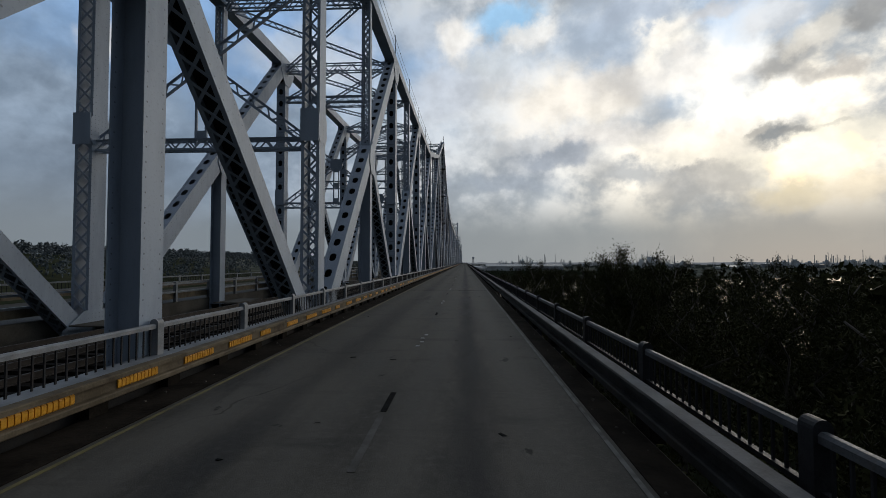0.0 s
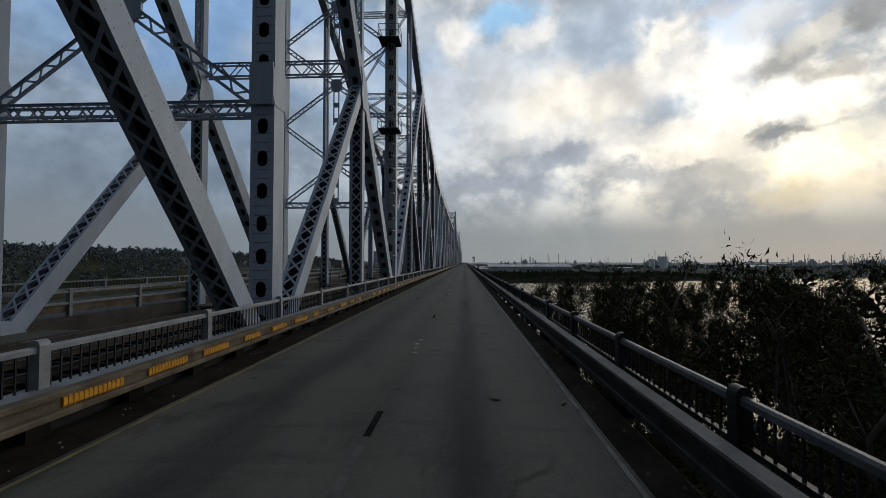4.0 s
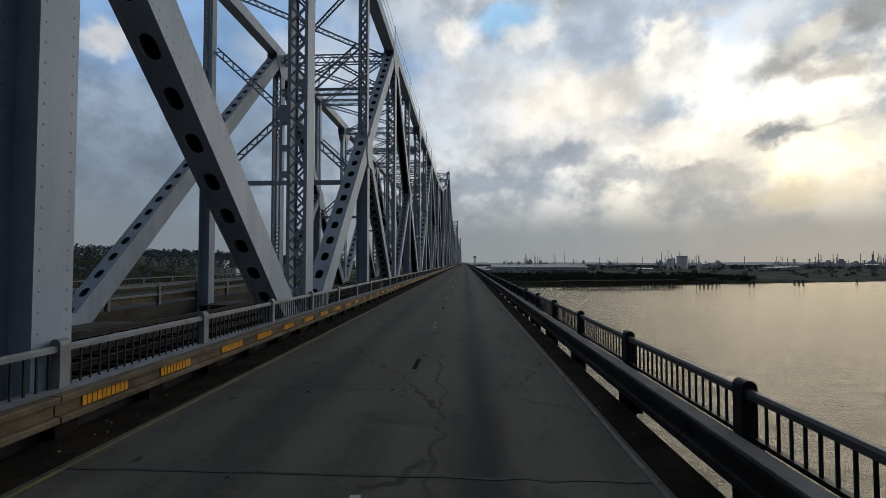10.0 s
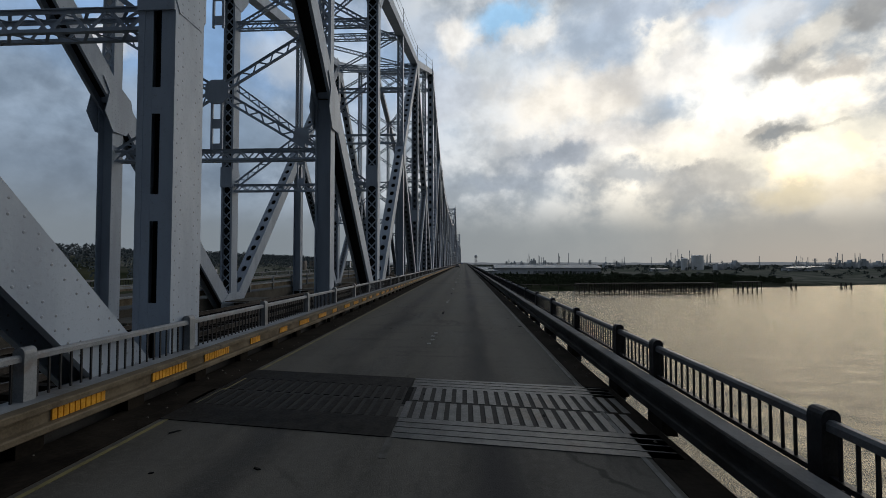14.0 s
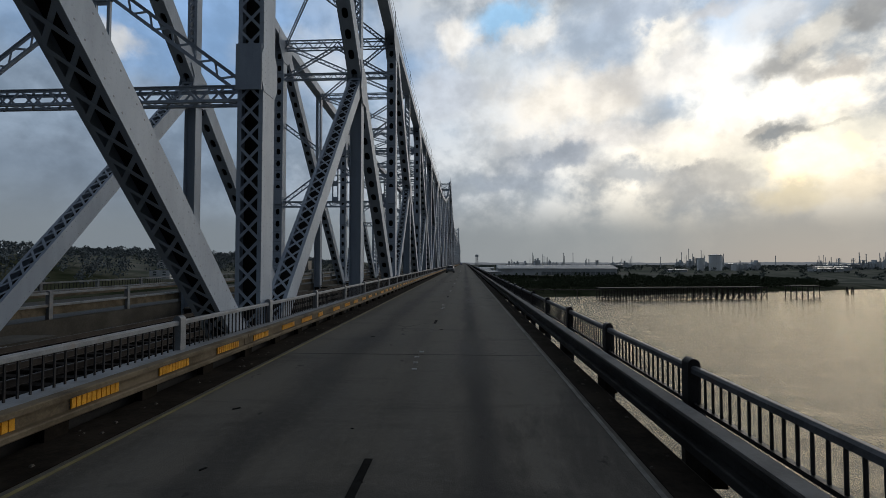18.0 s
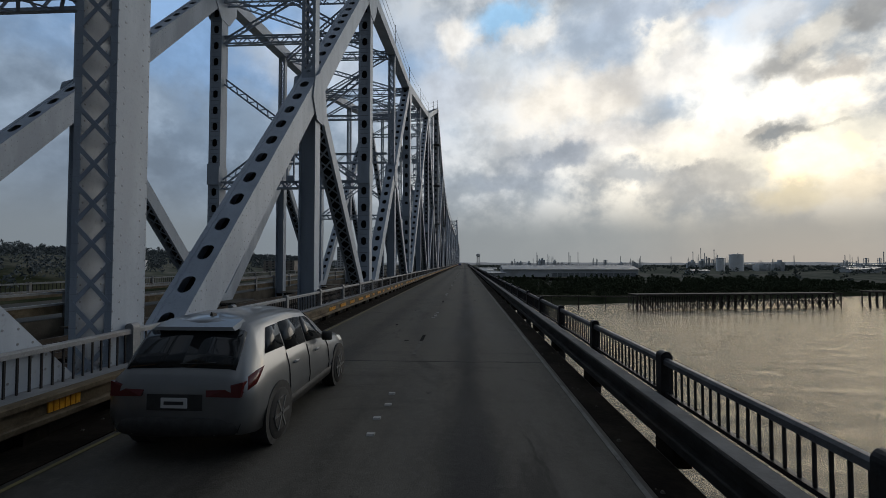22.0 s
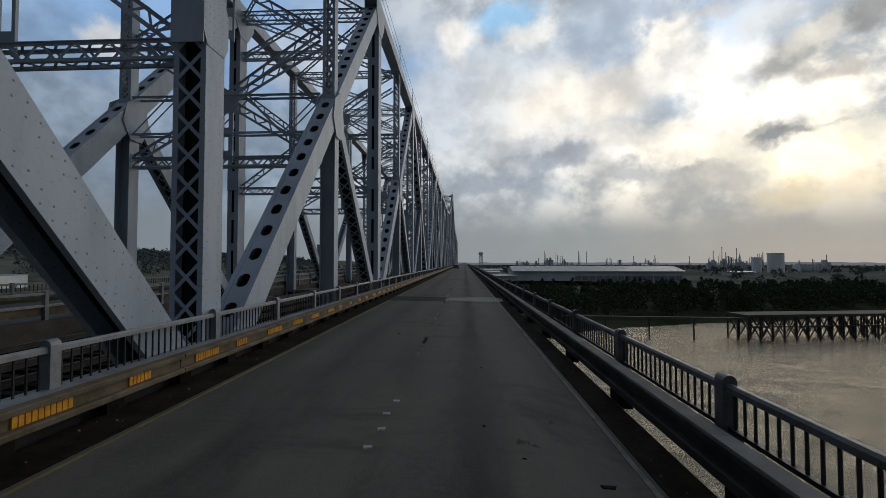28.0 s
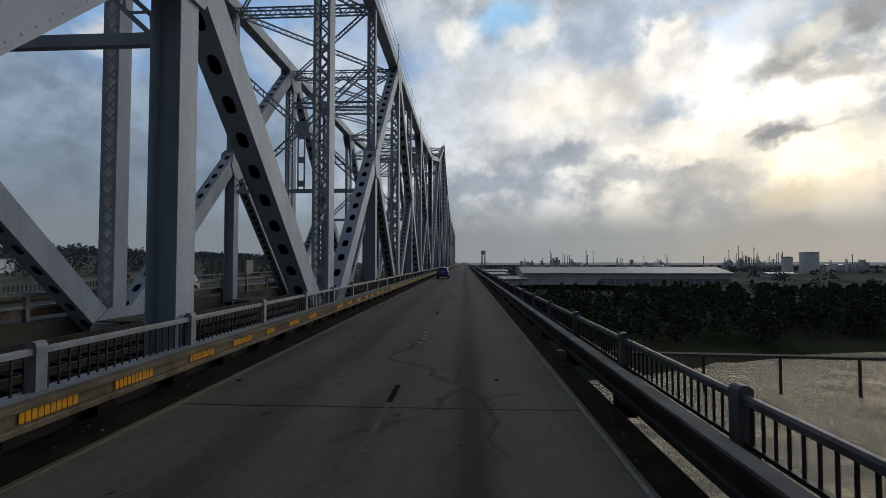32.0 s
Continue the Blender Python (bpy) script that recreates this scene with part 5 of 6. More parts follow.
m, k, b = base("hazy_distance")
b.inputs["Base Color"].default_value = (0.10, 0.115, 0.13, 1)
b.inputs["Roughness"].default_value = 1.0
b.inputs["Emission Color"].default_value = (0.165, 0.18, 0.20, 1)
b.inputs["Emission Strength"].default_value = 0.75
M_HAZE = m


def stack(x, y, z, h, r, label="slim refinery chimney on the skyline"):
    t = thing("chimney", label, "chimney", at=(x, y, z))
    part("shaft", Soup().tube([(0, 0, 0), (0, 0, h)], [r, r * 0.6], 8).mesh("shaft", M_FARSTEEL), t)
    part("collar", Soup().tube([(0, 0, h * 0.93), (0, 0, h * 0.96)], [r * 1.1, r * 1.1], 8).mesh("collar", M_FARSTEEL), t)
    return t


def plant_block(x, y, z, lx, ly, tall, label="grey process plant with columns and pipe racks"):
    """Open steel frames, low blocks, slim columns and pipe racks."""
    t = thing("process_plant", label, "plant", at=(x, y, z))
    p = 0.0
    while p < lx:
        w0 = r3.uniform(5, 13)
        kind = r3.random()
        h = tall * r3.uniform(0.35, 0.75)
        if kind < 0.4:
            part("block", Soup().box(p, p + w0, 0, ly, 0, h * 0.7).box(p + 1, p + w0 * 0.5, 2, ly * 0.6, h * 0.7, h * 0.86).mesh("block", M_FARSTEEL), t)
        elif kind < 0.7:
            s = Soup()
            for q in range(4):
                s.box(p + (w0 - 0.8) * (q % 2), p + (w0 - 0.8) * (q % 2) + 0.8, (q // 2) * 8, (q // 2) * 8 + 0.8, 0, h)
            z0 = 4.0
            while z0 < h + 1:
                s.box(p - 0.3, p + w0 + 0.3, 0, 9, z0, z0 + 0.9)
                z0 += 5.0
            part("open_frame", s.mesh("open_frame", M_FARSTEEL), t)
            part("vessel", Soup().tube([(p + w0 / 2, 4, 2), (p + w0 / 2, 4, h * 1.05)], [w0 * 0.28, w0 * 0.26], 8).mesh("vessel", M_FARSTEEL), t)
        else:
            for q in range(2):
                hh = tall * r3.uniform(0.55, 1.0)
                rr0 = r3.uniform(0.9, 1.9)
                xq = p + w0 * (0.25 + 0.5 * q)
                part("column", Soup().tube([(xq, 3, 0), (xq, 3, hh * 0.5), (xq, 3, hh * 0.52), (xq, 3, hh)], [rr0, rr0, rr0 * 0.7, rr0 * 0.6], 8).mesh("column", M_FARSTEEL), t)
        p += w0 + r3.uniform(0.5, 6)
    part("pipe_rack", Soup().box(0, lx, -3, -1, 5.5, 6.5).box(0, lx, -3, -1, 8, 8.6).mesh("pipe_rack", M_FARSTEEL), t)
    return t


tank(692, 1630, -22, 15.8, 43, "tall white cylindrical tank with dark rim", M_TANKWHITE)
tank(664, 1650, -22, 9.5, 34, "smaller white cylindrical tank with dark rim", M_TANKWHITE)
r3 = random.Random(21)
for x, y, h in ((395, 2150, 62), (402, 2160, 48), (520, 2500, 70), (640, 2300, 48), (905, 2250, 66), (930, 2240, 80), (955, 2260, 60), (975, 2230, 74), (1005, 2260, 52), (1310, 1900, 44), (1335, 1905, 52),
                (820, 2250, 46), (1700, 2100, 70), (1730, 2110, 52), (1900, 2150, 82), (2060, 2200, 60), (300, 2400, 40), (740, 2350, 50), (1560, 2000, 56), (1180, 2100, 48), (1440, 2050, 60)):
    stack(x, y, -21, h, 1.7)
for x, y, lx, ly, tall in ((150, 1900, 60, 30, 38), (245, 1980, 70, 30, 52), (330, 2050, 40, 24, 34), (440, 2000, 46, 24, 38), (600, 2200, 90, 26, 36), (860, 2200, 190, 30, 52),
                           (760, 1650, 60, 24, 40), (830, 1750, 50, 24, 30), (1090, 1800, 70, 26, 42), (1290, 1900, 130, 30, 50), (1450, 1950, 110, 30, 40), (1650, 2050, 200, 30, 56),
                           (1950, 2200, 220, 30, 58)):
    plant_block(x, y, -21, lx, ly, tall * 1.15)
wt = thing("water_tower", "white elevated water tower beside the approach road", "water tower", at=(26, 1330, -21))
for a in range(4):
    q = a * math.pi / 2 + 0.4
    part("leg", Soup().tube([(4 * math.cos(q), 4 * math.sin(q), 0), (2.5 * math.cos(q), 2.5 * math.sin(q), 34)], [0.5, 0.4], 6).mesh("leg", M_GREY), wt)
part("tank", Soup().tube([(0, 0, 34), (0, 0, 35), (0, 0, 39), (0, 0, 40.5)], [1.8, 3.7, 3.7, 0.8], 16).mesh("tank", M_SHEET), wt)

# town on the upstream side
for i in range(15):
    y = r3.uniform(1000, 2300)
    x = -r3.uniform(150, 900) - 0.1 * (y - 1000)
    h = r3.choice((8, 10, 12, 14, 18, 28)) if i else 60
    b = thing("town_building", "pale brown block building in the hazy town", "building", "town buildings", at=(x, y, -22))
    lx, ly = r3.uniform(18, 46), r3.uniform(14, 30)
    part("wall", Soup().box(0, lx, 0, ly, 0, h).mesh("wall", M_BRICKY if i % 2 else M_SHEET), b)
    part("roof", Soup().box(-0.4, lx + 0.4, -0.4, ly + 0.4, h, h + 0.7).mesh("roof", M_GREY), b)
    pane = Soup().box(-2.4, 2.4, -0.12, -0.02, -0.8, 0.8).mesh("window", M_PANE)
    for fz in range(1, int(h / 4) + 1):
        for k in range(2):
            part("window", pane, b, Matrix.Translation((lx * (k + 0.6) / 2.2, 0, fz * 4 - 1.8)))

# ---------------------------------------------------------------- timber dock and catwalk
dock = thing("timber_dock", "old timber trestle dock standing in the river", "dock")
ax, ay, bx, by, zt = 143.0, 862.0, 326.0, 888.0, -24.4
du = Vector((bx - ax, by - ay, 0))
L = du.length
du.normalize()
dn = Vector((-du.y, du.x, 0))
dm = Matrix((( du.x, dn.x, 0, ax), (du.y, dn.y, 0, ay), (0, 0, 1, 0), (0, 0, 0, 1)))
part("deck", Soup().box(0, L, -1, 15, zt - 1.0, zt).mesh("deck", M_PILE), dock, dm)
part("edge_beam", Soup().box(0, L, -1.4, -1.0, zt - 0.9, zt + 0.3).mesh("edge_beam", M_PILE), dock, dm)
pile = Soup().tube([(0, 0, Z_WATER - 3), (0, 0, zt - 1.0)], [0.55, 0.45], 7).mesh("pile", M_PILE)
br = Soup().bar((0, 0, Z_WATER + 1), (6.6, 0, zt - 2), 0.5, 0.35, (0, 1, 0)).bar((6.6, 0.4, Z_WATER + 1), (0, 0.4, zt - 2), 0.5, 0.35, (0, 1, 0))
br_me = br.mesh("cross_brace", M_PILE)
wl = Soup().box(0, 6.6, -0.3, 0.3, -30.6, -29.9).mesh("waler", M_PILE)
n = int(L / 6.6)
for i in range(n + 1):
    for q in (0, 7, 14):
        part("pile", pile, dock, dm @ Matrix.Translation((i * 6.6, q, 0)))
    if i < n:
        part("cross_brace", br_me, dock, dm @ Matrix.Translation((i * 6.6, -0.4, 0)))
        part("cross_brace", br_me, dock, dm @ Matrix.Translation((i * 6.6, 13.4, 0)))
        part("waler", wl, dock, dm @ Matrix.Translation((i * 6.6, -0.5, 0)))
catwalk = thing("catwalk", "long narrow catwalk on posts over the shallows", "catwalk")
part("walkway", Soup().bar((143, 864, -26.3), (-60, 876, -26.3), 2.6, 0.8, (0, 0, 1)).mesh("walkway", M_CONC), catwalk)
for k in range(9):
    x = 118 - k * 22
    part("post", Soup().tube([(x, 864 + (143 - x) * 0.059, Z_WATER - 3), (x, 864 + (143 - x) * 0.059, -26.6)], [0.45, 0.4], 8).mesh("post", M_PILE), catwalk)
dock2 = thing("mooring_trestle", "short timber mooring trestle in the river", "dock", "mooring trestles")
part("deck", Soup().box(352, 384, 890, 900, -24, -22.8).mesh("deck", M_PILE), dock2)
for i in range(6):
    for q in (891, 899):
        part("pile", Soup().tube([(353 + i * 6, q, Z_WATER - 3), (353 + i * 6, q, -24)], [0.55, 0.5], 6).mesh("pile", M_PILE), dock2)
for x, y in ((470, 960), (478, 962), (560, 985), (569, 988), (578, 990), (700, 1030)):
    t = thing("dolphin", "cluster of mooring piles in the river", "mooring piles", "mooring piles", at=(x, y, 0))
    for q in range(3):
        part("pile", Soup().tube([(math.cos(q * 2.1) * 1.6, math.sin(q * 2.1) * 1.6, Z_WATER - 3), (0.5 * math.cos(q * 2.1), 0.5 * math.sin(q * 2.1), -28)], [0.6, 0.5], 6).mesh("pile", M_PILE), t)

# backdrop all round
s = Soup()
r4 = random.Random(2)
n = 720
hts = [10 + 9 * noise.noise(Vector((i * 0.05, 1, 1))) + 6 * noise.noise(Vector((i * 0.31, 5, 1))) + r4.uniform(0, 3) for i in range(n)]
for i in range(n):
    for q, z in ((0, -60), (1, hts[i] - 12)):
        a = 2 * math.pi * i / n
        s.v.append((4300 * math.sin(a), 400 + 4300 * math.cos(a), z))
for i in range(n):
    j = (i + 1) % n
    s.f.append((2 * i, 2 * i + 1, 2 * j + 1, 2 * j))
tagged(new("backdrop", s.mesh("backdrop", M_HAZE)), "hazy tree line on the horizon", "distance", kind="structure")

# ---------------------------------------------------------------- fittings on the near truss
handrail = thing("chord_handrail", "thin masts with cable handrails along the top chord", "handrail")
mast = Soup().tube([(0, 0, 0), (0, 0, 2.0)], [0.035, 0.03], 6).box(-0.05, 0.05, -0.05, 0.05, 0, 0.25).mesh("mast", M_DARKSTEEL)
for x in (X_TRUSS + 0.3,):
    for (y, t, s_), (y1, t1, _) in zip(MAIN, MAIN[1:]):
        for k in (0, 0.5):
            part("mast", mast, handrail, Matrix.Translation((x, y + (y1 - y) * k, t + (t1 - t) * k + 0.42)))
        for z in (0.95, 1.75):
            part("cable", Soup().bar((x, y, t + 0.42 + z), (x, y1, t1 + 0.42 + z), 0.022, 0.022).mesh("cable", M_DARKSTEEL), handrail)


def caged_ladder(x, y, z0, z1, decks, label):
    t = thing("access_ladder", label, "ladder", at=(x, y, 0))
    for sx in (-0.22, 0.22):
        part("stringer", Soup().box(sx - 0.03, sx + 0.03, -0.02, 0.02, z0, z1).mesh("stringer", M_RAIL), t)
    rg = Soup()
    z = z0 + 0.3
    while z < z1:
        rg.box(-0.22, 0.22, -0.012, 0.012, z - 0.012, z + 0.012)
        z += 0.3
    part("rung_set", rg.mesh("rung_set", M_RAIL), t)["kind"] = "stuff"
    hoop = Soup()
    pts = [(0.38 * math.cos(math.pi * i / 8), -0.75 * math.sin(math.pi * i / 8), 0) for i in range(9)]
    for p, q in zip(pts, pts[1:]):
        hoop.bar(p, q, 0.012, 0.06, (0, 0, 1))
    hoop_me = hoop.mesh("hoop", M_RAIL)
    z = z0 + 2.4
    while z < z1:
        part("hoop", hoop_me, t, Matrix.Translation((0, 0, z)))
        z += 1.1
    for i in range(1, 8, 2):
        a = math.pi * i / 8
        part("cage_bar", Soup().box(0.38 * math.cos(a) - 0.02, 0.38 * math.cos(a) + 0.02, -0.75 * math.sin(a) - 0.01, -0.75 * math.sin(a) + 0.01, z0 + 2.2, z1).mesh("cage_bar", M_RAIL), t)
    for z in decks:
        d = part("platform", Soup().box(-0.9, 0.9, -1.5, 0.2, z - 0.12, z).mesh("platform", M_DARKSTEEL), t)
        g = Soup()
        for zz in (z + 0.55, z + 1.1):
            g.box(-0.9, 0.9, -1.52, -1.48, zz - 0.025, zz + 0.025).box(-0.92, -0.88, -1.5, 0.2, zz - 0.025, zz + 0.025).box(0.88, 0.92, -1.5, 0.2, zz - 0.025, zz + 0.025)
        for px, py in ((-0.9, -1.5), (0.9, -1.5), (0, -1.5), (-0.9, 0.2), (0.9, 0.2)):
            g.box(px - 0.025, px + 0.025, py - 0.025, py + 0.025, z, z + 1.12)
        part("guard_rail", g.mesh("guard_rail", M_RAIL), d)
    return t


caged_ladder(X_TRUSS, 596.3, 0.6, 37.5, (11.2, 20.0, 29.5), "grey caged access ladder with platforms on the pier post")
caged_ladder(X_TRUSS + 0.1, 127.3, 0.6, 37.5, (14.0, 22.0, 30.0), "grey caged access ladder with platforms on the pier post")
caged_ladder(X_TRUSS - 0.1, 302.5, 0.6, 21.0, (1.4,), "grey caged access ladder on a truss post")
box = thing("equipment_box", "olive steel equipment box at the ladder foot", "box", at=(X_TRUSS - 0.5, 595.2, -0.3))
part("body", Soup().box(-0.4, 0.4, -0.35, 0.35, 0, 2.3).mesh("body", surface("olive_paint", (0.10, 0.11, 0.06), (0.15, 0.16, 0.09), 2, 0.6)), box)
part("door", Soup().box(-0.34, 0.34, -0.38, -0.35, 0.1, 2.2).mesh("door", surface("olive_paint_door", (0.11, 0.12, 0.07), (0.16, 0.17, 0.10), 2, 0.6)), box)
peg_post = thing("climbing_pegs", "row of steel climbing pegs on a truss post", "pegs", at=(X_TRUSS, 718.3, 0))
peg = Soup().box(-0.55, 0.55, -0.36, -0.33, -0.025, 0.025).mesh("peg", M_RAIL)
for i in range(20):
    part("peg", peg, peg_post, Matrix.Translation((0, 0, 0.8 + i * 0.42)))

# walkway plates beside the far truss feet
walk_plate = Soup().box(-0.8, 0.8, -1.6, 1.6, -0.02, 0.04).mesh("walkway_plate", M_CONC)
for y in nodes:
    if 0 < y < 780:
        o = tagged(new("walkway_plate", walk_plate), "pale weathered plate beside a truss foot", "plate", "walkway plates")
        o.location = (X_FAR + 1.5, y, -0.22)

# river gauge poles and a cabinet outside the railing
M_CAB = surface("cabinet_grey", (0.07, 0.08, 0.095), (0.13, 0.14, 0.155), 3, 0.6)
pole = thing("signal_pole", "slim dark steel pole outside the railing", "pole", "signal poles", at=(3.35, 198.75, 0))
part("shaft", Soup().tube([(0, 0, -0.6), (0, 0, 2.22)], [0.045, 0.045], 10).mesh("shaft", M_RAIL_DARK), pole)
part("cap", Soup().tube([(0, 0, 2.22), (0, 0, 2.25)], [0.048, 0.04], 10).mesh("cap", M_RAIL_DARK), pole)
part("bracket", Soup().box(-0.35, 0.0, -0.04, 0.04, 0.3, 0.4).mesh("bracket", M_RAIL_DARK), pole)
copy_thing(pole, Matrix.Translation((3.42, 198.1, -0.02)))
cab = thing("signal_cabinet", "grey steel cabinet outside the railing", "cabinet", at=(3.45, 197.45, 0))
part("body", Soup().box(-0.2, 0.25, -0.12, 0.18, 0.35, 1.42).mesh("body", M_CAB), cab)
part("door", Soup().box(-0.16, 0.21, -0.135, -0.12, 0.4, 1.2).mesh("door", M_CAB), cab)
part("hood", Soup().prism([(-0.23, 1.42), (0.28, 1.42), (0.28, 1.47), (-0.23, 1.50)], 1, -0.16, 0.2).mesh("hood", M_CAB), cab)
part("bracket", Soup().box(-0.35, 0.0, -0.06, 0.06, 0.38, 0.5).mesh("bracket", M_RAIL_DARK), cab)

# ---------------------------------------------------------------- vehicles


def car_paint(name, col, metal=0.6, rough=0.28):
    m, k, b = base(name)
    pos = k.n("ShaderNodeNewGeometry").outputs["Position"]
    n = k.noise(pos, 3.0, 4)
    k.link(k.mix(k.ramp(n, 0.3, 0.7), tuple(c * 0.9 for c in col), col), b.inputs["Base Color"])
    b.inputs["Metallic"].default_value, b.inputs["Roughness"].default_value = metal, rough
    b.inputs["Coat Weight"].default_value, b.inputs["Coat Roughness"].default_value = 0.6, 0.08
    return m


M_TYRE = surface("tyre_rubber", (0.012, 0.012, 0.012), (0.022, 0.022, 0.022), 8, 0.85)
M_RIM = plain("alloy_rim", (0.33, 0.34, 0.35), 0.35, 0.9)
M_GLASS = plain("tinted_glass", (0.012, 0.014, 0.016), 0.06)
M_PLASTIC = surface("black_plastic", (0.02, 0.02, 0.02), (0.035, 0.035, 0.035), 10, 0.7)
M_TAIL = plain("tail_lamp", (0.075, 0.004, 0.004), 0.2)
M_HEAD = plain("head_lamp", (0.7, 0.7, 0.68), 0.12, 0.0, (1.0, 0.95, 0.85), 0.2)
M_PLATE = plain("plate_white", (0.55, 0.55, 0.55), 0.5)


def loft(sections, mat, name, close=True):
    """A body of rounded cross-sections: (y, half width, z low, z high, top half width)."""
    s = Soup()
    k = 16
    for y, hw, zl, zh, tw in sections:
        for i in range(k):
            a = 2 * math.pi * (i + 0.5) / k
            c, sn = math.cos(a), math.sin(a)
            cx = math.copysign(abs(c) ** 0.45, c)
            cz = math.copysign(abs(sn) ** 0.45, sn)
            q = (cz + 1) / 2
            s.v.append((cx * (hw + (tw - hw) * q), y, zl + (zh - zl) * q))
    n = len(sections)
    for j in range(n - 1):
        for i in range(k):
            t = (i + 1) % k
            s.f.append((j * k + i, (j + 1) * k + i, (j + 1) * k + t, j * k + t))
    s.f.append(tuple(range(k)))
    s.f.append(tuple((n - 1) * k + i for i in range(k - 1, -1, -1)))
    return s.mesh(name, mat, True)


def wheel(parent, x, y, r=0.34, wd=0.23):
    sgn = 1 if x > 0 else -1
    w_ = part("wheel", Soup().tube([(-wd / 2, 0, 0), (-wd / 2 + 0.03, 0, 0), (wd / 2 - 0.03, 0, 0), (wd / 2, 0, 0)], [r * 0.9, r, r, r * 0.9], 24).mesh("tyre", M_TYRE, True), parent,
              Matrix.Translation((x, y, r)), "black rubber tyre")
    # dark disc stands in for the shade between the spokes
    rim = Soup().tube([(sgn * (wd / 2 - 0.01), 0, 0), (sgn * (wd / 2 + 0.012), 0, 0)], [r * 0.66, r * 0.6], 20)
    part("rim", rim.mesh("rim", M_PLASTIC), w_, None, "dark wheel well")
    for i in range(6):
        a = i * 2 * math.pi / 6
        part("spoke", Soup().bar((sgn * (wd / 2 + 0.014), r * 0.04 * math.cos(a), r * 0.04 * math.sin(a)), (sgn * (wd / 2 + 0.014), r * 0.66 * math.cos(a), r * 0.66 * math.sin(a)), 0.035, 0.012).mesh("spoke", M_RIM), w_)
    return w_


# stations of the shell: y, then height and half width at sill, door bulge, shoulder, belt, glass top, roof edge, crown
SHELL = [(0.00, (0.46, 0.58, 0.78, 0.90, 0.92, 0.93, 0.94), (0.62, 0.70, 0.72, 0.66, 0.60, 0.50, 0)),
         (0.07, (0.34, 0.56, 0.82, 0.99, 1.03, 1.05, 1.06), (0.78, 0.86, 0.85, 0.79, 0.72, 0.60, 0)),
         (0.26, (0.31, 0.57, 0.87, 1.05, 1.28, 1.31, 1.34), (0.87, 0.91, 0.89, 0.83, 0.70, 0.62, 0)),
         (0.46, (0.31, 0.58, 0.88, 1.07, 1.50, 1.55, 1.60), (0.89, 0.92, 0.90, 0.84, 0.67, 0.59, 0)),
         (0.56, (0.31, 0.58, 0.88, 1.07, 1.54, 1.60, 1.66), (0.89, 0.92, 0.90, 0.84, 0.67, 0.59, 0)),
         (1.00, (0.30, 0.58, 0.88, 1.06, 1.56, 1.63, 1.69), (0.88, 0.92, 0.90, 0.85, 0.68, 0.61, 0)),
         (1.60, (0.30, 0.58, 0.87, 1.05, 1.57, 1.64, 1.71), (0.88, 0.92, 0.90, 0.86, 0.69, 0.62, 0)),
         (2.20, (0.30, 0.58, 0.86, 1.03, 1.53, 1.60, 1.67), (0.88, 0.92, 0.90, 0.86, 0.69, 0.62, 0)),
         (2.62, (0.30, 0.58, 0.85, 1.01, 1.34, 1.40, 1.47), (0.88, 0.92, 0.90, 0.85, 0.72, 0.65, 0)),
         (3.05, (0.30, 0.57, 0.84, 0.98, 1.08, 1.11, 1.15), (0.88, 0.92, 0.89, 0.83, 0.75, 0.66, 0)),
         (3.60, (0.31, 0.56, 0.80, 0.93, 0.99, 1.01, 1.05), (0.88, 0.91, 0.88, 0.80, 0.72, 0.60, 0)),
         (4.20, (0.33, 0.52, 0.72, 0.83, 0.88, 0.90, 0.93), (0.80, 0.84, 0.81, 0.73, 0.64, 0.50, 0)),
         (4.46, (0.40, 0.50, 0.64, 0.71, 0.74, 0.76, 0.77), (0.62, 0.68, 0.66, 0.58, 0.50, 0.40, 0))]


def on_shell(y, level, sg):
    """A point of the car's skin: distance from the tail, level 0 (sill) to 6 (crown), side."""
    for a, b in zip(SHELL, SHELL[1:]):
        if y <= b[0]:
            break
    k = (y - a[0]) / (b[0] - a[0])
    i = min(int(level), 5)
    f = level - i
    z0, z1 = (p[1][i] + (p[1][i + 1] - p[1][i]) * f for p in (a, b))
    x0, x1 = (p[2][i] + (p[2][i + 1] - p[2][i]) * f for p in (a, b))
    return Vector((sg * (x0 + (x1 - x0) * k), y, z0 + (z1 - z0) * k))


def skin(name, rows, mat, sg, lift):
    """A thin panel lying on the shell: rows of (y, level), each with the same number of points."""
    s, n = Soup(), len(rows[0])
    for r in rows:
        for y, lv in r:
            p = on_shell(y, lv, sg)
            du = on_shell(min(y + 0.05, 4.45), lv, sg) - on_shell(max(y - 0.05, 0), lv, sg)
            dv = on_shell(y, min(lv + 0.2, 6), sg) - on_shell(y, max(lv - 0.2, 0), sg)
            nrm = (dv.cross(du) * sg).normalized()
            s.v += [tuple(p + nrm * lift), tuple(p - nrm * 0.012)]
    for i in range(len(rows) - 1):
        for j in range(n - 1):
            q = [i * n + j, i * n + j + 1, (i + 1) * n + j + 1, (i + 1) * n + j]
            for side in (0, 1):
                f = tuple(2 * k + side for k in q)
                s.f.append(f if side else f[::-1])
    rim = [j for j in range(n)] + [i * n + n - 1 for i in range(1, len(rows))] + [(len(rows) - 1) * n + j for j in range(n - 2, -1, -1)] + [i * n for i in range(len(rows) - 2, 0, -1)]
    for p, q in zip(rim, rim[1:] + rim[:1]):
        s.f.append((2 * p, 2 * q, 2 * q + 1, 2 * p + 1))
    return s.mesh(name, mat, True)


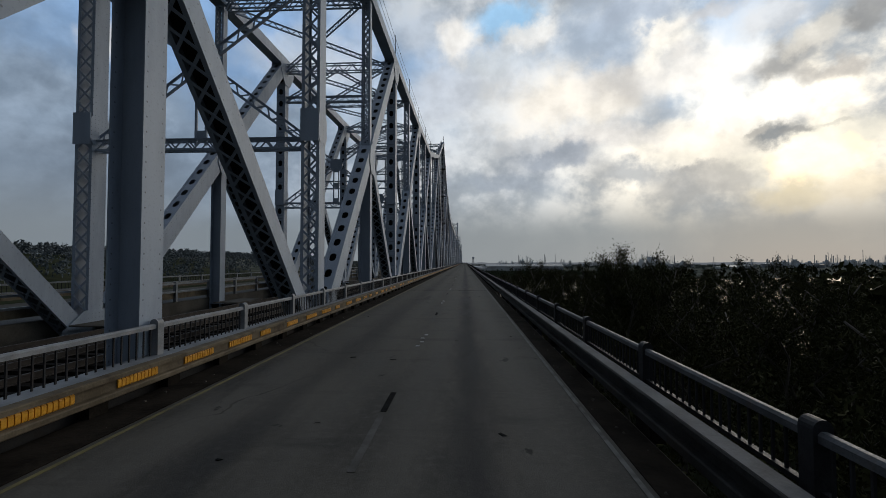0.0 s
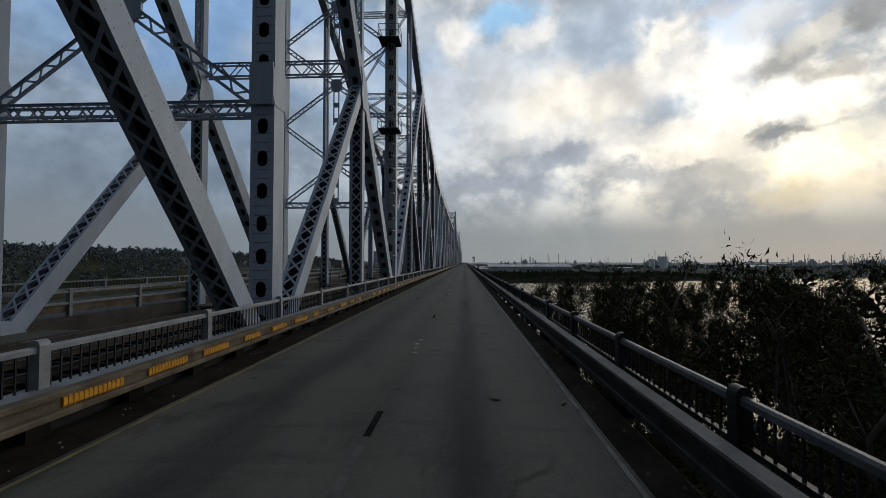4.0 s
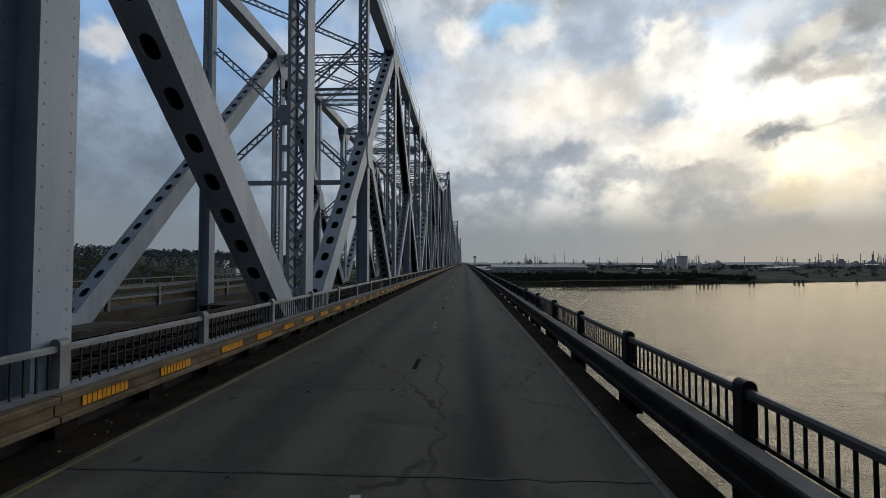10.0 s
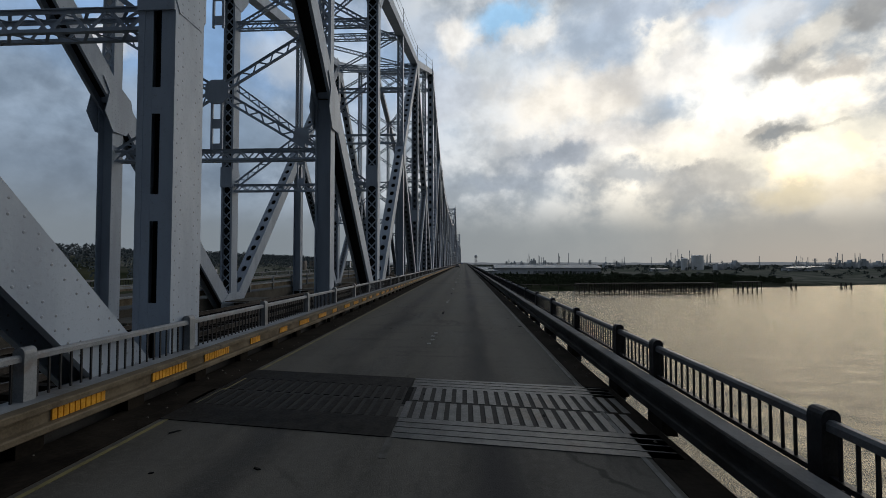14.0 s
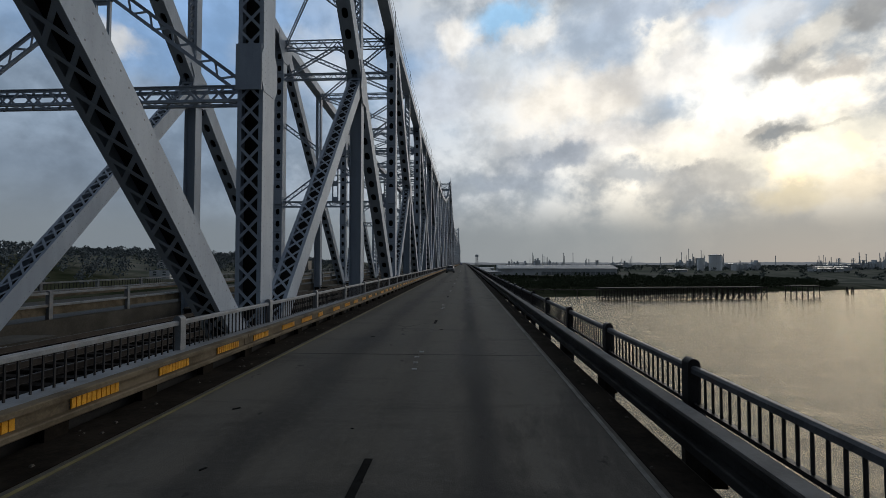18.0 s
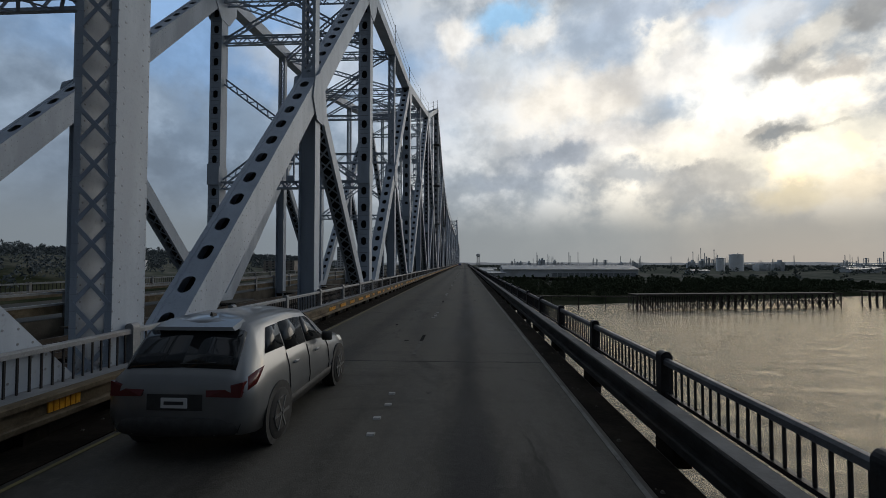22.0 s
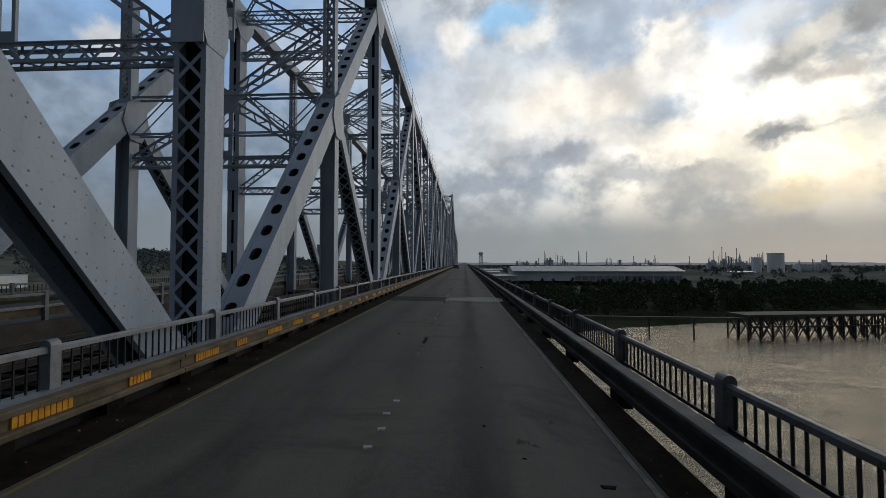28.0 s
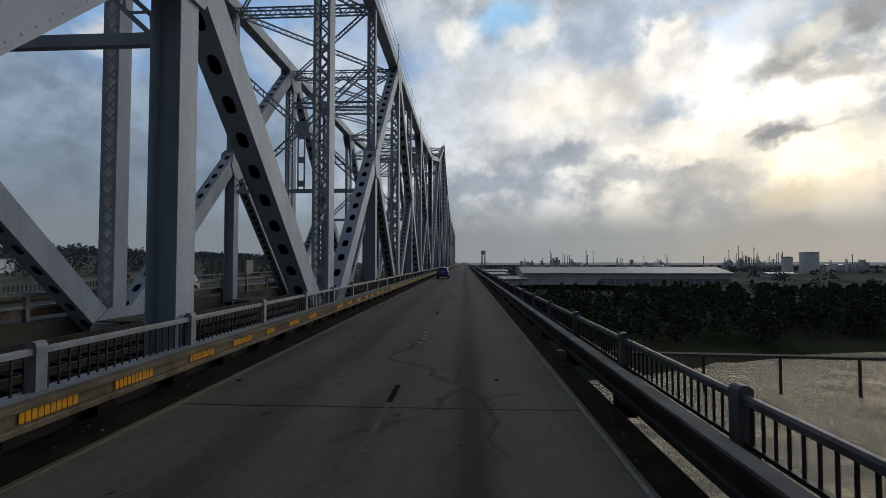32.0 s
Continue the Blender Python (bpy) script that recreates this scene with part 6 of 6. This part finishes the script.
def patch(y0, y1, l0, l1, ny=3, nl=3, lean0=0.0, lean1=0.0):
    """Rows for skin(); lean shifts the upper corners along the car."""
    rows = []
    for i in range(nl + 1):
        f = i / nl
        a, b = y0 + lean0 * f, y1 + lean1 * f
        rows.append([(a + (b - a) * j / ny, l0 + (l1 - l0) * f) for j in range(ny + 1)])
    return rows


def car_body(mat):
    s = Soup()
    ring = [(i, 1) for i in range(7)] + [(i, -1) for i in range(5, -1, -1)]
    for y, zs, hw in SHELL:
        for i, sg in ring:
            s.v.append((sg * hw[i], y, zs[i]))
    k = len(ring)
    for j in range(len(SHELL) - 1):
        for i in range(k):
            t = (i + 1) % k
            s.f.append((j * k + i, j * k + t, (j + 1) * k + t, (j + 1) * k + i))
    s.f.append(tuple(range(k - 1, -1, -1)))
    s.f.append(tuple((len(SHELL) - 1) * k + i for i in range(k)))
    return s.mesh("body_shell", mat, True)


def suv(paint, at, label, turn=0.0):
    """A compact five-door crossover, its tail at y = 0 and nose at y = 4.46."""
    c = thing("car", label, "car", "cars", at=at)
    c.rotation_euler = (0, 0, turn)
    part("body_shell", car_body(paint), c)
    for sg in (1, -1):
        part("rear_window", skin("rear_window", patch(0.11, 0.44, 4.3, 6.0, 3, 3), M_GLASS, sg, 0.006), c, None, "black tinted rear window half")
        part("windscreen", skin("windscreen", patch(2.34, 3.0, 4.25, 6.0, 3, 3), M_GLASS, sg, 0.006), c)
        part("side_window", skin("side_window", patch(0.62, 1.16, 3.25, 3.9, 2, 2, 0.22, 0.0), M_GLASS, sg, 0.008), c)
        part("side_window", skin("side_window", patch(1.21, 1.94, 3.12, 3.92, 2, 2), M_GLASS, sg, 0.008), c)
        part("side_window", skin("side_window", patch(2.0, 2.92, 3.12, 3.92, 3, 2, 0.0, -0.6), M_GLASS, sg, 0.008), c)
        part("tail_lamp", Soup().hexa([(sg * 0.40, -0.03, 0.81), (sg * 0.80, 0.0, 0.80), (sg * 0.80, 0.10, 0.80), (sg * 0.40, 0.06, 0.81), (sg * 0.38, 0.0, 0.88), (sg * 0.82, 0.03, 0.97), (sg * 0.82, 0.12, 0.97), (sg * 0.38, 0.06, 0.88)]).mesh("tail_lamp", M_TAIL), c, None, "dark red tail lamp")
        part("tail_lamp_wing", skin("tail_lamp_wing", patch(0.045, 0.24, 2.2, 2.95, 3, 2, 0.0, 0.26), M_TAIL, sg, 0.012), c, None, "dark red side of the tail lamp")
        part("head_lamp", skin("head_lamp", patch(3.95, 4.36, 2.2, 3.0, 3, 2, -0.1, 0.0), M_HEAD, sg, 0.012), c, None, "clear head lamp")
        part("cladding", skin("cladding", patch(0.05, 4.2, 0.0, 0.55, 9, 1), M_PLASTIC, sg, 0.014), c, None, "black plastic lower cladding")
        part("door_mirror", loft([(2.55, 0.05, 1.03, 1.15, 0.05), (2.60, 0.10, 1.01, 1.18, 0.10), (2.72, 0.06, 1.04, 1.14, 0.06)], M_PLASTIC, "door_mirror"), c, Matrix.Translation((sg * 0.99, 0, 0)), "dark door mirror")
        for y in (1.42, 2.32):
            part("door_handle", loft([(y - 0.10, 0.012, 0.90, 0.925, 0.012), (y, 0.025, 0.893, 0.93, 0.025), (y + 0.10, 0.012, 0.90, 0.925, 0.012)], paint, "door_handle"), c, Matrix.Translation((sg * 0.915, 0, 0)))
        for y in (1.185, 1.97, 2.95):
            part("door_seam", skin("door_seam", patch(y - 0.006, y + 0.006, 0.55, 3.05, 1, 5), M_PLASTIC, sg, 0.002), c)
        for y in (0.82, 3.55):
            arch = Soup().tube([(sg * 0.70, y, 0.36), (sg * 0.925, y, 0.36)], [0.42, 0.42], 24)
            part("wheel_arch", arch.mesh("wheel_arch", M_PLASTIC), c, None, "black wheel arch")
            wheel(c, sg * 0.825, y, 0.35)
        part("exhaust", Soup().tube([(sg * 0.5, -0.02, 0.40), (sg * 0.5, 0.2, 0.40)], [0.04, 0.04], 10).mesh("exhaust", M_RIM), c)
    part("rear_valance", loft([(-0.03, 0.60, 0.36, 0.54, 0.62), (0.04, 0.74, 0.31, 0.58, 0.74), (0.20, 0.84, 0.30, 0.56, 0.84)], M_PLASTIC, "rear_valance"), c, None, "black lower bumper")
    part("plate_recess", Soup().box(-0.34, 0.34, -0.008, 0.02, 0.64, 0.83).mesh("plate_recess", M_PLASTIC), c, None, "dark plate recess")
    part("number_plate", Soup().box(-0.16, 0.16, -0.018, -0.008, 0.67, 0.79).mesh("number_plate", M_PLATE), c)
    part("plate_mark", Soup().box(-0.12, 0.12, -0.023, -0.018, 0.71, 0.75).mesh("plate_mark", M_PLASTIC), c, None, "plain dark bar")
    part("roof_spoiler", Soup().hexa([(-0.54, 0.34, 1.53), (0.54, 0.34, 1.53), (0.56, 0.60, 1.58), (-0.56, 0.60, 1.58), (-0.50, 0.35, 1.575), (0.50, 0.35, 1.575), (0.50, 0.62, 1.645), (-0.50, 0.62, 1.645)]).mesh("roof_spoiler", paint), c)
    part("roof_aerial", Soup().hexa([(-0.025, 0.72, 1.65), (0.025, 0.72, 1.65), (0.025, 0.86, 1.66), (-0.025, 0.86, 1.66), (-0.01, 0.72, 1.72), (0.01, 0.72, 1.72), (0.015, 0.80, 1.70), (-0.015, 0.80, 1.70)]).mesh("roof_aerial", M_PLASTIC), c)
    part("wiper", Soup().bar((-0.02, 0.135, 1.16), (0.42, 0.15, 1.17), 0.02, 0.02).mesh("wiper", M_PLASTIC), c)
    return c


suv(car_paint("silver_paint", (0.19, 0.197, 0.203), 0.5, 0.3), (-3.40, 502.55, 0.0), "silver crossover car driving in the inner lane")
suv(car_paint("blue_paint", (0.02, 0.06, 0.28)), (-3.2, 792.0, 0.0), "dark blue crossover car driving in the inner lane")
XF = mx(-2.9)
suv(car_paint("white_paint", (0.6, 0.6, 0.59), 0.0, 0.35), (XF, 761.0, 0.0), "white car driving on the opposite roadway", math.pi)

# tanker lorry on the opposite roadway
lorry = thing("tanker_lorry", "blue tractor unit with a polished tank trailer", "lorry", at=(XF, 203.5, 0))
M_BLUE = car_paint("lorry_blue", (0.015, 0.10, 0.32), 0.2)
part("cab", loft([(0.0, 0.9, 1.0, 1.9, 0.8), (0.1, 1.05, 0.7, 2.1, 0.95), (1.4, 1.1, 0.7, 2.2, 1.0), (1.6, 1.2, 0.7, 3.0, 1.0), (2.2, 1.2, 0.7, 3.5, 1.05), (4.0, 1.2, 0.7, 3.6, 1.1)], M_BLUE, "cab"), lorry, None, "blue cab")
part("windscreen", Soup().hexa([(-1.0, 1.38, 2.2), (1.0, 1.38, 2.2), (1.0, 1.5, 2.2), (-1.0, 1.5, 2.2), (-0.9, 1.72, 3.05), (0.9, 1.72, 3.05), (0.9, 1.9, 3.05), (-0.9, 1.9, 3.05)]).mesh("windscreen", M_GLASS), lorry)
part("tank", Soup().tube([(0, 4.6, 2.2), (0, 4.8, 2.2), (0, 15.6, 2.2), (0, 15.8, 2.2)], [0.9, 1.1, 1.1, 0.9], 28).mesh("tank", plain("polished_tank", (0.55, 0.56, 0.57), 0.18, 0.95), True), lorry, None, "polished steel tank")
part("chassis", Soup().box(-0.5, 0.5, 0.6, 15.6, 0.75, 1.05).mesh("chassis", M_PLASTIC), lorry)
part("catwalk", Soup().box(-0.3, 0.3, 6, 14, 3.32, 3.4).mesh("catwalk", M_GREY), lorry)
for y in (1.2, 3.2, 4.3, 13.2, 14.4):
    for x in (-1.05, 1.05):
        wheel(lorry, x, y, 0.5, 0.3)
